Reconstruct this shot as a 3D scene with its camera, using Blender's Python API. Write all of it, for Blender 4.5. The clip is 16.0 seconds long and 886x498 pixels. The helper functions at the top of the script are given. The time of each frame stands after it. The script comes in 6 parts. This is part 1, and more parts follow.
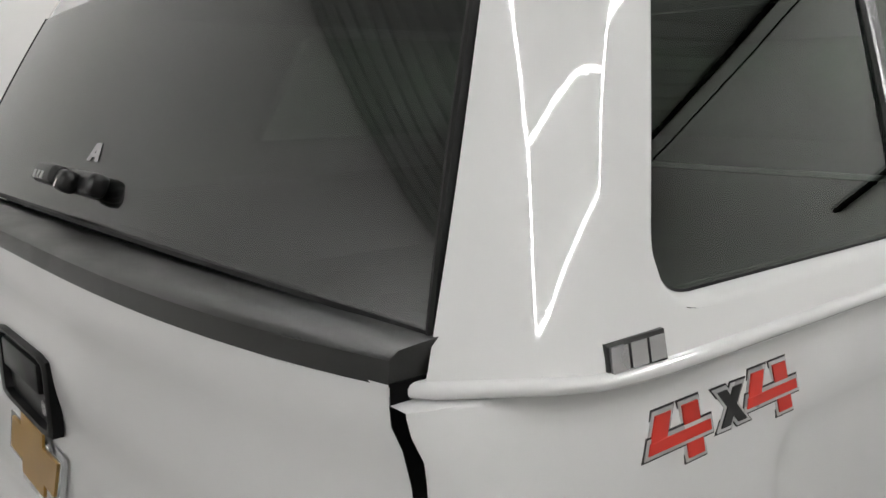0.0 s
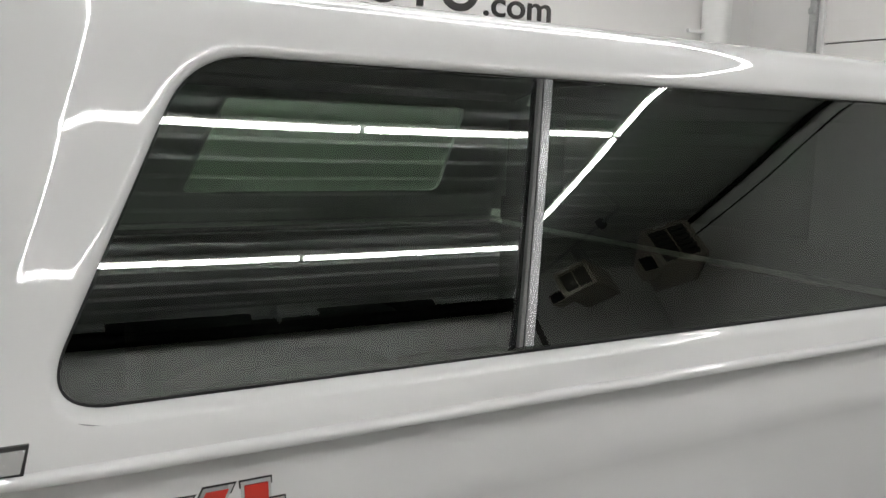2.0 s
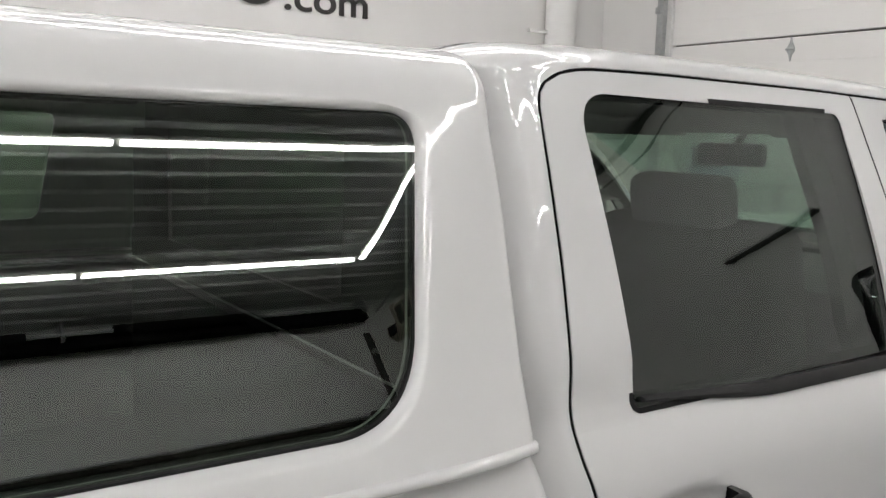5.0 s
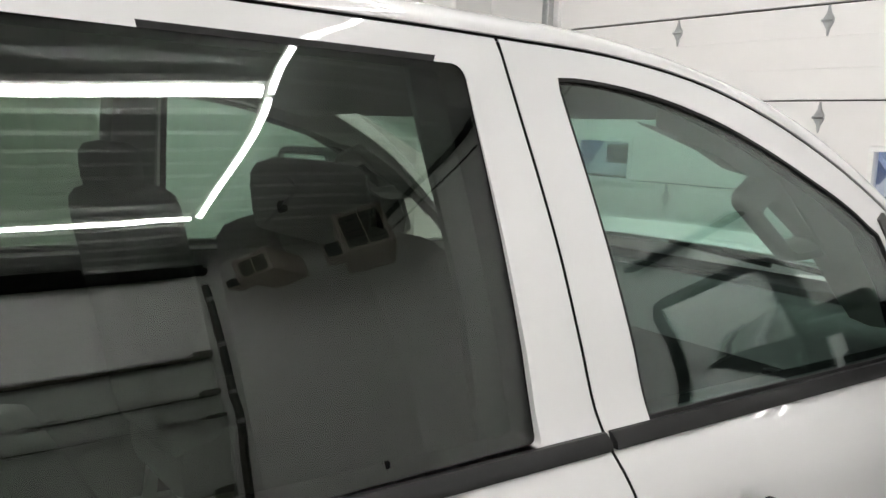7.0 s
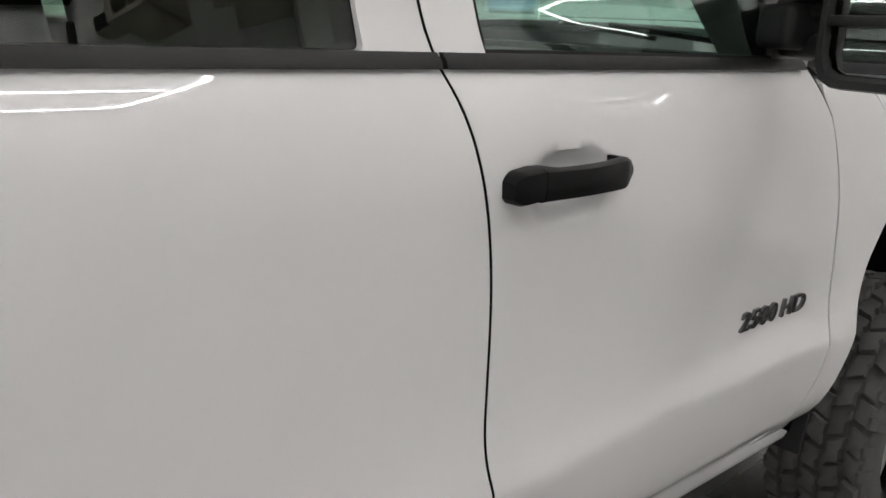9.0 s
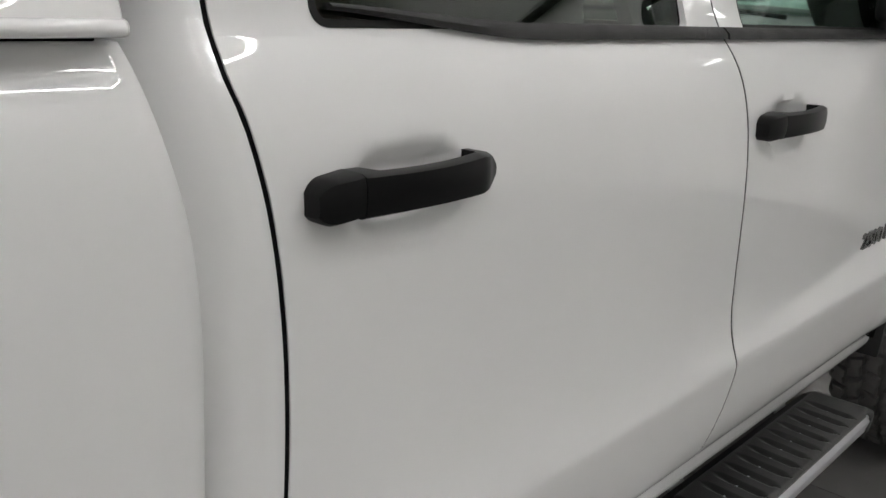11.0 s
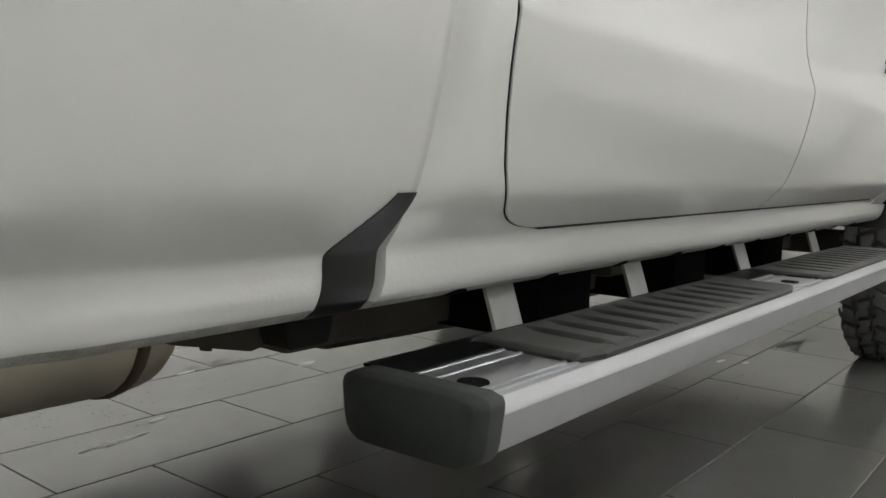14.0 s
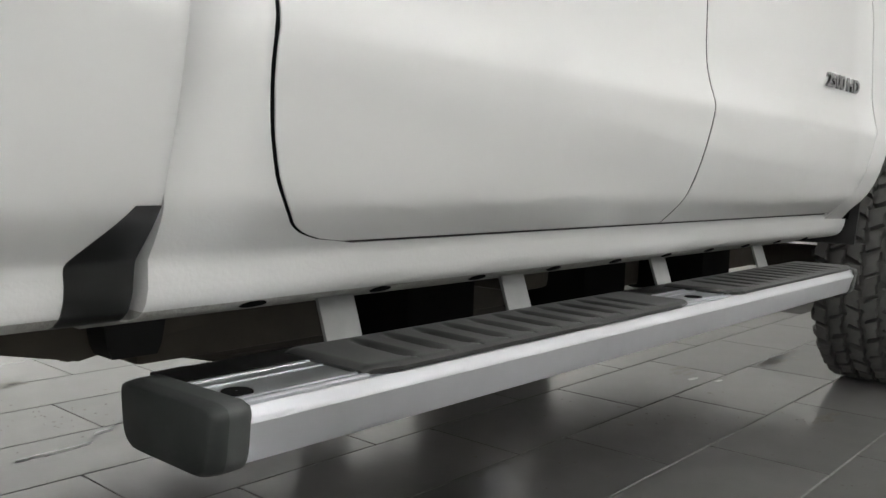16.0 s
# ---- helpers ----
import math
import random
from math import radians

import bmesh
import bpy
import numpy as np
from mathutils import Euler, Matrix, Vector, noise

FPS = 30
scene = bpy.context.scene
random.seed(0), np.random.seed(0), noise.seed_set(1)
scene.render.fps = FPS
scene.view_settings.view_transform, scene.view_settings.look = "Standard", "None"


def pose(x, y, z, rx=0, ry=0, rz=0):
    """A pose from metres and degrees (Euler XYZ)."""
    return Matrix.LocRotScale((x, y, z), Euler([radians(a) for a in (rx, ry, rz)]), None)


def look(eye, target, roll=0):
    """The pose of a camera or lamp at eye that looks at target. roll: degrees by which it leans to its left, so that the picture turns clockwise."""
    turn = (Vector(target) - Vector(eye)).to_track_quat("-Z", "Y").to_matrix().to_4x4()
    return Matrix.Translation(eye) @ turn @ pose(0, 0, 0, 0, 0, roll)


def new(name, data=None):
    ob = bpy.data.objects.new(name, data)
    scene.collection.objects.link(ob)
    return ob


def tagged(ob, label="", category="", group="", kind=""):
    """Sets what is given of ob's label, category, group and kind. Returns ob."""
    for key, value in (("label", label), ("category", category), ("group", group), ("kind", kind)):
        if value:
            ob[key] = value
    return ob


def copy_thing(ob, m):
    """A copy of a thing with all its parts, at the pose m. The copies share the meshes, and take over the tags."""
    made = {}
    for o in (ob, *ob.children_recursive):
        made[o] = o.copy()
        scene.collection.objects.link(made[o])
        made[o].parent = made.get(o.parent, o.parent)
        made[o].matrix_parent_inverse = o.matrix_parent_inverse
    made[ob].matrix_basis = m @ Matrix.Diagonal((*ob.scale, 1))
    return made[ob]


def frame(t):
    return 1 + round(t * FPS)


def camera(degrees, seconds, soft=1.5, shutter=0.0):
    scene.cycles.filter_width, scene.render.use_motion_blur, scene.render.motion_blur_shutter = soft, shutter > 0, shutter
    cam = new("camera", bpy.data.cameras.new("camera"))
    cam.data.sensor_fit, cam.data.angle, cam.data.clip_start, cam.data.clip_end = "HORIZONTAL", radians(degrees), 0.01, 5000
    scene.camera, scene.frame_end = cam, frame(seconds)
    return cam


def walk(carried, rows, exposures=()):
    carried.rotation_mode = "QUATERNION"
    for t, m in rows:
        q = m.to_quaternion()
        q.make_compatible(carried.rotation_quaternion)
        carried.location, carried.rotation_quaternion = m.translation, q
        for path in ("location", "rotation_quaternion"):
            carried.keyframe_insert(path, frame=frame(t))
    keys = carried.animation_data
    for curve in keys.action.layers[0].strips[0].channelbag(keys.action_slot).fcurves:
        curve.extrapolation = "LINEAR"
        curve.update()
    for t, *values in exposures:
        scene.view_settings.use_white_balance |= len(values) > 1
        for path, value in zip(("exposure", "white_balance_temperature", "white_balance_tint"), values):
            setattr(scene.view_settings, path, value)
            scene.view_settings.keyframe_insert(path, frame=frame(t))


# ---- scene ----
cam = camera(55.1, 16.0)
PATH = [
    (0, (-0.373, -0.441, 1.684), (0.874, 1.08, 1.323), -1.0),
    (0.5, (-0.264, -0.562, 1.723), (0.86, 1.058, 1.387), -1.2),
    (1, (-0.127, -0.699, 1.757), (0.898, 0.986, 1.427), -1.1),
    (1.5, (0.012, -0.777, 1.787), (1.04, 0.911, 1.485), 0.8),
    (2, (0.188, -0.832, 1.772), (1.204, 0.868, 1.495), 1.8),
    (2.5, (0.343, -0.874, 1.771), (1.348, 0.835, 1.512), 1.4),
    (2.8, (0.44, -0.874, 1.772), (1.438, 0.841, 1.517), 1.5),
    (3, (0.523, -0.867, 1.774), (1.514, 0.852, 1.524), 1.5),
    (3.2, (0.581, -0.86, 1.779), (1.577, 0.857, 1.529), 1.5),
    (5.3, (1.512, -0.722, 1.84), (2.647, 0.903, 1.577), 2.0),
    (5.5, (1.593, -0.695, 1.854), (2.729, 0.93, 1.588), 2.0),
    (6, (1.841, -0.666, 1.866), (2.984, 0.953, 1.597), 2.1),
    (6.5, (2.135, -0.636, 1.85), (3.29, 0.975, 1.583), 2.1),
    (7, (2.326, -0.642, 1.805), (3.525, 0.937, 1.543), 2.5),
    (7.5, (2.431, -0.687, 1.704), (3.674, 0.861, 1.459), 2.2),
    (8, (2.477, -0.744, 1.61), (3.71, 0.791, 1.259), 2.9),
    (8.5, (2.474, -0.756, 1.5), (3.754, 0.714, 1.05), 3.0),
    (8.7, (2.459, -0.756, 1.481), (3.749, 0.694, 0.999), 2.9),
    (10.8, (1.832, -0.627, 1.482), (3.231, 0.689, 0.926), 2.5),
    (11, (1.752, -0.626, 1.463), (3.154, 0.691, 0.916), 2.1),
    (11.5, (1.564, -0.646, 1.431), (2.979, 0.661, 0.893), 2.1),
    (12, (1.448, -0.587, 1.44), (2.883, 0.701, 0.908), 1.9),
    (12.5, (1.424, -0.511, 1.342), (2.885, 0.75, 0.82), 1.9),
    (13, (1.464, -0.447, 1.029), (2.99, 0.786, 0.642), 1.8),
    (13.2, (1.447, -0.478, 0.934), (2.982, 0.766, 0.622), 1.8),
    (13.5, (1.463, -0.495, 0.833), (3.014, 0.742, 0.582), 1.4),
    (14, (1.483, -0.493, 0.698), (3.044, 0.738, 0.484), 1.7),
    (14.5, (1.495, -0.484, 0.615), (3.048, 0.763, 0.435), 1.6),
    (15, (1.486, -0.474, 0.589), (3.018, 0.803, 0.437), 1.5),
    (15.5, (1.566, -0.595, 0.655), (3.07, 0.715, 0.499), 1.4),
    (16, (1.654, -0.718, 0.702), (3.146, 0.602, 0.525), 1.4),
]
walk(cam, [(t, look(eye, target, roll)) for t, eye, target, roll in PATH], [(0, -0.06, 6500, 10), (1, -0.25, 6500, 10), (2, -0.24, 6500, 10), (3, -0.23, 6520, 10), (5.5, -0.20, 6560, 12), (6, -0.20, 6570, 12), (7, 0.20, 6600, 11), (7.5, 0.21, 6620, 12), (8, 0.26, 6650, 14), (8.5, -0.01, 6620, 14), (11, -0.07, 6530, 11), (11.5, -0.26, 6530, 11), (12.5, -0.31, 6540, 9), (13, -0.42, 6620, 7), (13.5, -0.22, 6700, 5), (14, 0.20, 6600, 7), (14.5, 0.72, 6560, 8), (15, 0.85, 6500, 8), (15.5, 0.77, 6460, 8), (16, 0.57, 6480, 9)])

# ---- world and light ----
world = bpy.data.worlds.new("world")
scene.world = world
world.use_nodes = True
WN = world.node_tree
sky = WN.nodes.new("ShaderNodeTexSky")
sky.sky_type = "NISHITA"
sky.sun_disc = False
sky.sun_elevation, sky.sun_rotation = radians(35), radians(60)
WN.links.new(sky.outputs[0], WN.nodes["Background"].inputs[0])
WN.nodes["Background"].inputs[1].default_value = 0.12
sun = new("sun", bpy.data.lights.new("sun", "SUN"))
sun.data.energy, sun.data.angle, sun.data.color = 2.5, radians(0.5), (0.97, 0.98, 1.0)
sun.matrix_world = look((0, 0, 10), (0.6, 0.75, 9.3))

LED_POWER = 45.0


# ---- materials ----
def material(name, color, rough=0.5, metal=0.0, coat=0.0, var=0.06, scale=18.0, bump=0.0, bump_scale=60.0, spec=0.5, island=0.0):
    """A surface with colour and gloss varied by noise at two scales."""
    m = bpy.data.materials.new(name)
    m.use_nodes = True
    nt = m.node_tree
    b = nt.nodes["Principled BSDF"]
    b.inputs["Roughness"].default_value = rough
    b.inputs["Metallic"].default_value = metal
    b.inputs["Coat Weight"].default_value = coat
    b.inputs["Coat Roughness"].default_value = 0.01
    b.inputs["Coat IOR"].default_value = 1.65
    b.inputs["Specular IOR Level"].default_value = spec
    tex = nt.nodes.new("ShaderNodeTexCoord")
    n1 = nt.nodes.new("ShaderNodeTexNoise")
    n1.inputs["Scale"].default_value, n1.inputs["Detail"].default_value = scale, 4
    n2 = nt.nodes.new("ShaderNodeTexNoise")
    n2.inputs["Scale"].default_value, n2.inputs["Detail"].default_value = scale / 9, 2
    nt.links.new(tex.outputs["Object"], n1.inputs["Vector"])
    nt.links.new(tex.outputs["Object"], n2.inputs["Vector"])
    add = nt.nodes.new("ShaderNodeMath")
    add.operation = "ADD"
    nt.links.new(n1.outputs["Fac"], add.inputs[0])
    nt.links.new(n2.outputs["Fac"], add.inputs[1])
    src = add.outputs[0]
    if island:
        info = nt.nodes.new("ShaderNodeObjectInfo")
        geo = nt.nodes.new("ShaderNodeNewGeometry")
        both = nt.nodes.new("ShaderNodeMath")
        both.operation = "ADD"
        nt.links.new(info.outputs["Random"], both.inputs[0])
        nt.links.new(geo.outputs["Random Per Island"], both.inputs[1])
        mul = nt.nodes.new("ShaderNodeMath")
        mul.operation = "MULTIPLY_ADD"
        mul.inputs[1].default_value, mul.inputs[2].default_value = island, -island
        nt.links.new(both.outputs[0], mul.inputs[0])
        more = nt.nodes.new("ShaderNodeMath")
        more.operation = "ADD"
        nt.links.new(src, more.inputs[0])
        nt.links.new(mul.outputs[0], more.inputs[1])
        src = more.outputs[0]
    ramp = nt.nodes.new("ShaderNodeMapRange")
    ramp.inputs["From Min"].default_value, ramp.inputs["From Max"].default_value = 0.5, 1.5
    ramp.inputs["To Min"].default_value, ramp.inputs["To Max"].default_value = 1 - var, 1 + var
    nt.links.new(src, ramp.inputs["Value"])
    mix = nt.nodes.new("ShaderNodeVectorMath")
    mix.operation = "SCALE"
    mix.inputs[0].default_value = color
    nt.links.new(ramp.outputs[0], mix.inputs["Scale"])
    nt.links.new(mix.outputs[0], b.inputs["Base Color"])
    rr = nt.nodes.new("ShaderNodeMapRange")
    rr.inputs["From Min"].default_value, rr.inputs["From Max"].default_value = 0.3, 0.7
    rr.inputs["To Min"].default_value, rr.inputs["To Max"].default_value = rough * 0.85, min(1, rough * 1.15)
    nt.links.new(n2.outputs["Fac"], rr.inputs["Value"])
    nt.links.new(rr.outputs[0], b.inputs["Roughness"])
    if bump:
        bn = nt.nodes.new("ShaderNodeTexNoise")
        bn.inputs["Scale"].default_value, bn.inputs["Detail"].default_value = bump_scale, 5
        nt.links.new(tex.outputs["Object"], bn.inputs["Vector"])
        bp = nt.nodes.new("ShaderNodeBump")
        bp.inputs["Strength"].default_value, bp.inputs["Distance"].default_value = bump, 0.004
        nt.links.new(bn.outputs["Fac"], bp.inputs["Height"])
        nt.links.new(bp.outputs[0], b.inputs["Normal"])
        nt.links.new(bp.outputs[0], b.inputs["Coat Normal"])
    return m


def glass(name, tint, gloss=0.085):
    """Tinted pane: clear through its colour, with mirror gloss by Fresnel."""
    m = bpy.data.materials.new(name)
    m.use_nodes = True
    nt = m.node_tree
    nt.nodes.remove(nt.nodes["Principled BSDF"])
    tr, gl, mx, fr, pw, ma = (nt.nodes.new("ShaderNode" + k) for k in ("BsdfTransparent", "BsdfGlossy", "MixShader", "LayerWeight", "Math", "Math"))
    tr.inputs[0].default_value = (*tint, 1)
    gl.inputs["Roughness"].default_value = 0.0
    fr.inputs["Blend"].default_value = 0.5
    pw.operation, ma.operation = "POWER", "MULTIPLY_ADD"
    pw.inputs[1].default_value = 5.0
    ma.inputs[1].default_value, ma.inputs[2].default_value = 0.91, gloss
    nt.links.new(fr.outputs["Facing"], pw.inputs[0])
    nt.links.new(pw.outputs[0], ma.inputs[0])
    nt.links.new(ma.outputs[0], mx.inputs[0])
    nt.links.new(tr.outputs[0], mx.inputs[1])
    nt.links.new(gl.outputs[0], mx.inputs[2])
    nt.links.new(mx.outputs[0], nt.nodes["Material Output"].inputs[0])
    return m


def glow(name, color, power):
    m = bpy.data.materials.new(name)
    m.use_nodes = True
    b = m.node_tree.nodes["Principled BSDF"]
    b.inputs["Base Color"].default_value = (0.8, 0.8, 0.8, 1)
    b.inputs["Emission Color"].default_value = (*color, 1)
    b.inputs["Emission Strength"].default_value = power
    return m


PAINT = material("white_car_paint", (0.77, 0.768, 0.765), 0.45, coat=1.0, var=0.012, scale=9, spec=0.3, bump=0.002, bump_scale=220)
GUARD = material("stone_guard_paint", (0.77, 0.768, 0.765), 0.45, coat=1.0, var=0.012, scale=9, spec=0.3, bump=0.12, bump_scale=190)
GELCOAT = material("white_gelcoat", (0.77, 0.768, 0.763), 0.45, coat=1.0, var=0.012, scale=9, spec=0.3, bump=0.007, bump_scale=140)
DECAL_SILVER = material("bright_silver_decal", (0.52, 0.52, 0.52), 0.3, 0.3, var=0.1, scale=80)
GALVDARK = material("dark_seam_steel", (0.12, 0.085, 0.055), 0.5, 0.5, var=0.2)
PLASTIC = material("black_textured_plastic", (0.012, 0.012, 0.012), 0.45, var=0.15, scale=120, bump=0.25, bump_scale=900, spec=0.3)
CAPTOP = material("worn_black_plastic", (0.022, 0.022, 0.021), 0.34, var=0.2, scale=90, bump=0.12, bump_scale=700, spec=0.5)
MATTE = material("matte_black_handle", (0.0040, 0.0040, 0.0041), 0.34, var=0.1, scale=60, spec=0.17)
RUBBER = material("black_rubber_seal", (0.009, 0.009, 0.009), 0.6, var=0.15, scale=60, spec=0.25)
TYRE = material("tyre_rubber", (0.090, 0.088, 0.083), 0.75, var=0.25, scale=40, bump=0.3, bump_scale=250)
PRIVACY = glass("privacy_glass", (0.57, 0.64, 0.58))
HATCHGLASS = glass("hatch_glass", (0.26, 0.29, 0.27), 0.13)
TOPGLASS = glass("topper_glass", (0.50, 0.57, 0.50))
CLEAR = glass("green_glass", (0.80, 0.93, 0.88))
WINGLASS = glass("window_glass", (0.95, 0.97, 0.99))
CHROME = material("chrome", (0.75, 0.75, 0.75), 0.08, 1.0, var=0.03)
MIRROR = material("mirror_silver", (0.85, 0.87, 0.87), 0.01, 1.0, var=0.0)
SILVER = material("brushed_silver", (0.45, 0.45, 0.45), 0.28, 0.9, var=0.08, scale=50)
STEEL = material("satin_aluminium", (0.69, 0.70, 0.74), 0.36, 1.0, var=0.05, scale=30)
POLISHED = material("polished_aluminium", (0.76, 0.77, 0.80), 0.34, 1.0, var=0.05, scale=30)
# paler than the end cap: light on its rounded edge put into colour
CAPRIM = material("lit_cap_rim", (0.048, 0.051, 0.05), 0.5, var=0.1, scale=60, bump=0.3, bump_scale=900)
SAILGREY = material("grey_sail_plastic", (0.07, 0.068, 0.066), 0.5, var=0.1, scale=60, bump=0.25, bump_scale=900)
DIRTY = material("road_dirt_on_paint", (0.36, 0.355, 0.335), 0.75, var=0.45, scale=60, bump=0.6, bump_scale=260, spec=0.2)
DULL = material("dull_aluminium", (0.211, 0.211, 0.211), 0.24, 1.0, var=0.06, scale=30)
PAD = material("grey_step_pad_rubber", (0.007, 0.0072, 0.0069), 0.36, var=0.25, scale=50, bump=0.06, bump_scale=700, spec=0.45)
PAD.node_tree.nodes["Principled BSDF"].inputs["Sheen Weight"].default_value = 0.16
CAPGREY = material("dark_grey_end_cap", (0.028, 0.031, 0.03), 0.5, var=0.12, scale=60, bump=0.3, bump_scale=900, spec=0.35)
RED = material("red_decal", (0.62, 0.035, 0.02), 0.35, var=0.05)
DECAL_BLACK = material("black_decal", (0.012, 0.012, 0.012), 0.35, var=0.05)
DECAL_GREY = material("silver_decal", (0.36, 0.36, 0.36), 0.35, var=0.08)
GOLD = material("gold_emblem", (0.42, 0.24, 0.05), 0.3, 0.3, var=0.08)
DARKSTEEL = material("undercoated_steel", (0.055, 0.047, 0.038), 0.65, var=0.4, scale=14, bump=0.4, bump_scale=60, spec=0.3)
MUFFLER = material("aged_muffler_steel", (0.44, 0.40, 0.32), 0.45, 0.6, var=0.25, scale=9, bump=0.1, bump_scale=40)
FILM = material("black_strap_film", (0.013, 0.013, 0.013), 0.3, var=0.1, scale=30, spec=0.4)
CLOTH = material("grey_cloth", (0.035, 0.034, 0.032), 0.85, var=0.2, scale=90, bump=0.3, bump_scale=600)
DASH = material("dark_dashboard", (0.026, 0.026, 0.025), 0.6, var=0.12, scale=60, bump=0.2, bump_scale=500)
LINING = material("grey_headliner", (0.24, 0.232, 0.217), 0.9, var=0.06, scale=60)
LINER = material("dark_bed_liner", (0.016, 0.016, 0.016), 0.8, var=0.1, scale=20, spec=0.15)
WALL = material("white_wall_panel", (0.80, 0.79, 0.775), 0.42, var=0.02, scale=4, bump=0.05, bump_scale=30)
DOORGREY = material("grey_steel_door", (0.47, 0.495, 0.455), 0.4, var=0.03, scale=10, bump=0.12, bump_scale=140)
DOORWHITE = material("white_steel_door", (0.80, 0.785, 0.765), 0.36, var=0.02, scale=10, bump=0.12, bump_scale=140)
FOOTBAND = material("dark_wall_band", (0.07, 0.069, 0.066), 0.8, var=0.25, scale=12, bump=0.2, bump_scale=80)
CEIL = material("ribbed_ceiling_steel", (0.60, 0.62, 0.60), 0.35, var=0.03, scale=6)
GALV = material("galvanised_steel", (0.42, 0.43, 0.43), 0.38, 0.8, var=0.2, scale=26)
PIPE = material("white_pvc", (0.80, 0.80, 0.78), 0.35, var=0.03)
TILE = material("grey_floor_tile", (0.125, 0.121, 0.115), 0.3, coat=0.92, spec=0.5, var=0.30, scale=9, bump=0.05, bump_scale=90, island=0.5)
TILE.node_tree.nodes["Principled BSDF"].inputs["Coat IOR"].default_value = 2.6
TILE.node_tree.nodes["Principled BSDF"].inputs["Sheen Weight"].default_value = 0.14
TN = TILE.node_tree
smear, worn = TN.nodes.new("ShaderNodeTexNoise"), TN.nodes.new("ShaderNodeMapRange")
smear.inputs["Scale"].default_value, smear.inputs["Detail"].default_value = 1.6, 3
worn.inputs["From Min"].default_value, worn.inputs["From Max"].default_value = 0.3, 0.7
worn.inputs["To Min"].default_value, worn.inputs["To Max"].default_value = 0.09, 0.18
TN.links.new(TN.nodes.new("ShaderNodeNewGeometry").outputs["Position"], smear.inputs["Vector"])
TN.links.new(smear.outputs["Fac"], worn.inputs["Value"])
TN.links.new(worn.outputs[0], TN.nodes["Principled BSDF"].inputs["Coat Roughness"])
GROUT = material("dark_grout", (0.05, 0.048, 0.045), 0.85, var=0.25, scale=30)
STAIN = material("half_dried_dirt", (0.125, 0.115, 0.10), 0.42, var=0.4, scale=60, spec=0.35)
# near-white base colour stands in for the lamp glint on the water
WATER = material("glint_white_water", (0.85, 0.85, 0.84), 0.22, coat=0.4, var=0.1, scale=40)
LETTER = material("black_letter", (0.03, 0.028, 0.027), 0.4, var=0.1)
HEATER = material("brown_grey_enamel", (0.38, 0.34, 0.28), 0.45, var=0.08)
BLACKHOLE = material("dark_inside", (0.006, 0.006, 0.006), 0.9, var=0.2, spec=0.05)
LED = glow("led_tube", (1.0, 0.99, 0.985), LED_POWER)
MARKER = material("dull_red_lens", (0.22, 0.06, 0.045), 0.12, var=0.1)
PAPER = material("white_sticker", (0.75, 0.75, 0.73), 0.3, var=0.03)


# ---- building helpers ----
def part(name, bm, mat, parent=None, label="", smooth=True, angle=40):
    """Links a bmesh as one mesh object under a thing or a part."""
    me = bpy.data.meshes.new(name)
    bm.to_mesh(me)
    bm.free()
    me.materials.append(mat)
    if smooth:
        me.shade_smooth()
        me.set_sharp_from_angle(angle=radians(angle))
    ob = new(name, me)
    if parent is not None:
        ob.parent = parent
    if label:
        tagged(ob, label)
    return ob


def empty(name, place=(0, 0, 0)):
    ob = new(name)
    ob.location = place
    ob.empty_display_size = 0.2
    return ob


def add_box(bm, c, s, bevel=0.0, rot=None, seg=2):
    m = Matrix.Translation(c) @ (rot or Matrix.Identity(4)) @ Matrix.Diagonal((*s, 1))
    g = bmesh.ops.create_cube(bm, size=1, matrix=m)
    if bevel:
        edges = list({e for v in g["verts"] for e in v.link_edges})
        bmesh.ops.bevel(bm, geom=edges, offset=bevel, segments=seg, affect="EDGES", profile=0.6)
    return bm


def box(c, s, bevel=0.0, rot=None, seg=2):
    return add_box(bmesh.new(), c, s, bevel, rot, seg)


def loft(bm, rows, closed=False, cap=False):
    """Quads between rows of points; closed joins each row's ends."""
    vs = [[bm.verts.new(p) for p in row] for row in rows]
    n = len(rows[0])
    for a, b in zip(vs, vs[1:]):
        for i in range(n if closed else n - 1):
            j = (i + 1) % n
            bm.faces.new((a[i], a[j], b[j], b[i]))
    if cap:
        bm.faces.new(vs[0][::-1])
        bm.faces.new(vs[-1])
    return vs


def tidy(bm, dist=1e-5):
    bmesh.ops.remove_doubles(bm, verts=bm.verts, dist=dist)
    bmesh.ops.recalc_face_normals(bm, faces=bm.faces)
    return bm


def tube(pts, r, n=12, bm=None):
    """A round bar along points."""
    bm = bm or bmesh.new()
    pts = [Vector(p) for p in pts]
    rows = []
    for i, p in enumerate(pts):
        d = (pts[min(i + 1, len(pts) - 1)] - pts[max(i - 1, 0)]).normalized()
        a = d.cross(Vector((0.31, 0.17, 0.93))).normalized()
        b = d.cross(a)
        rows.append([p + r * (math.cos(2 * math.pi * k / n) * a + math.sin(2 * math.pi * k / n) * b) for k in range(n)])
    loft(bm, rows, closed=True, cap=True)
    bmesh.ops.recalc_face_normals(bm, faces=bm.faces)
    return bm


def lathe(profile, axis_at, n=48, bm=None):
    """Turns a profile of (radius, y) round an axis along y through axis_at."""
    bm = bm or bmesh.new()
    rows = []
    for r, y in profile:
        rows.append([(axis_at[0] + r * math.cos(2 * math.pi * k / n), axis_at[1] + y, axis_at[2] + r * math.sin(2 * math.pi * k / n)) for k in range(n)])
    loft(bm, rows, closed=True)
    return tidy(bm)


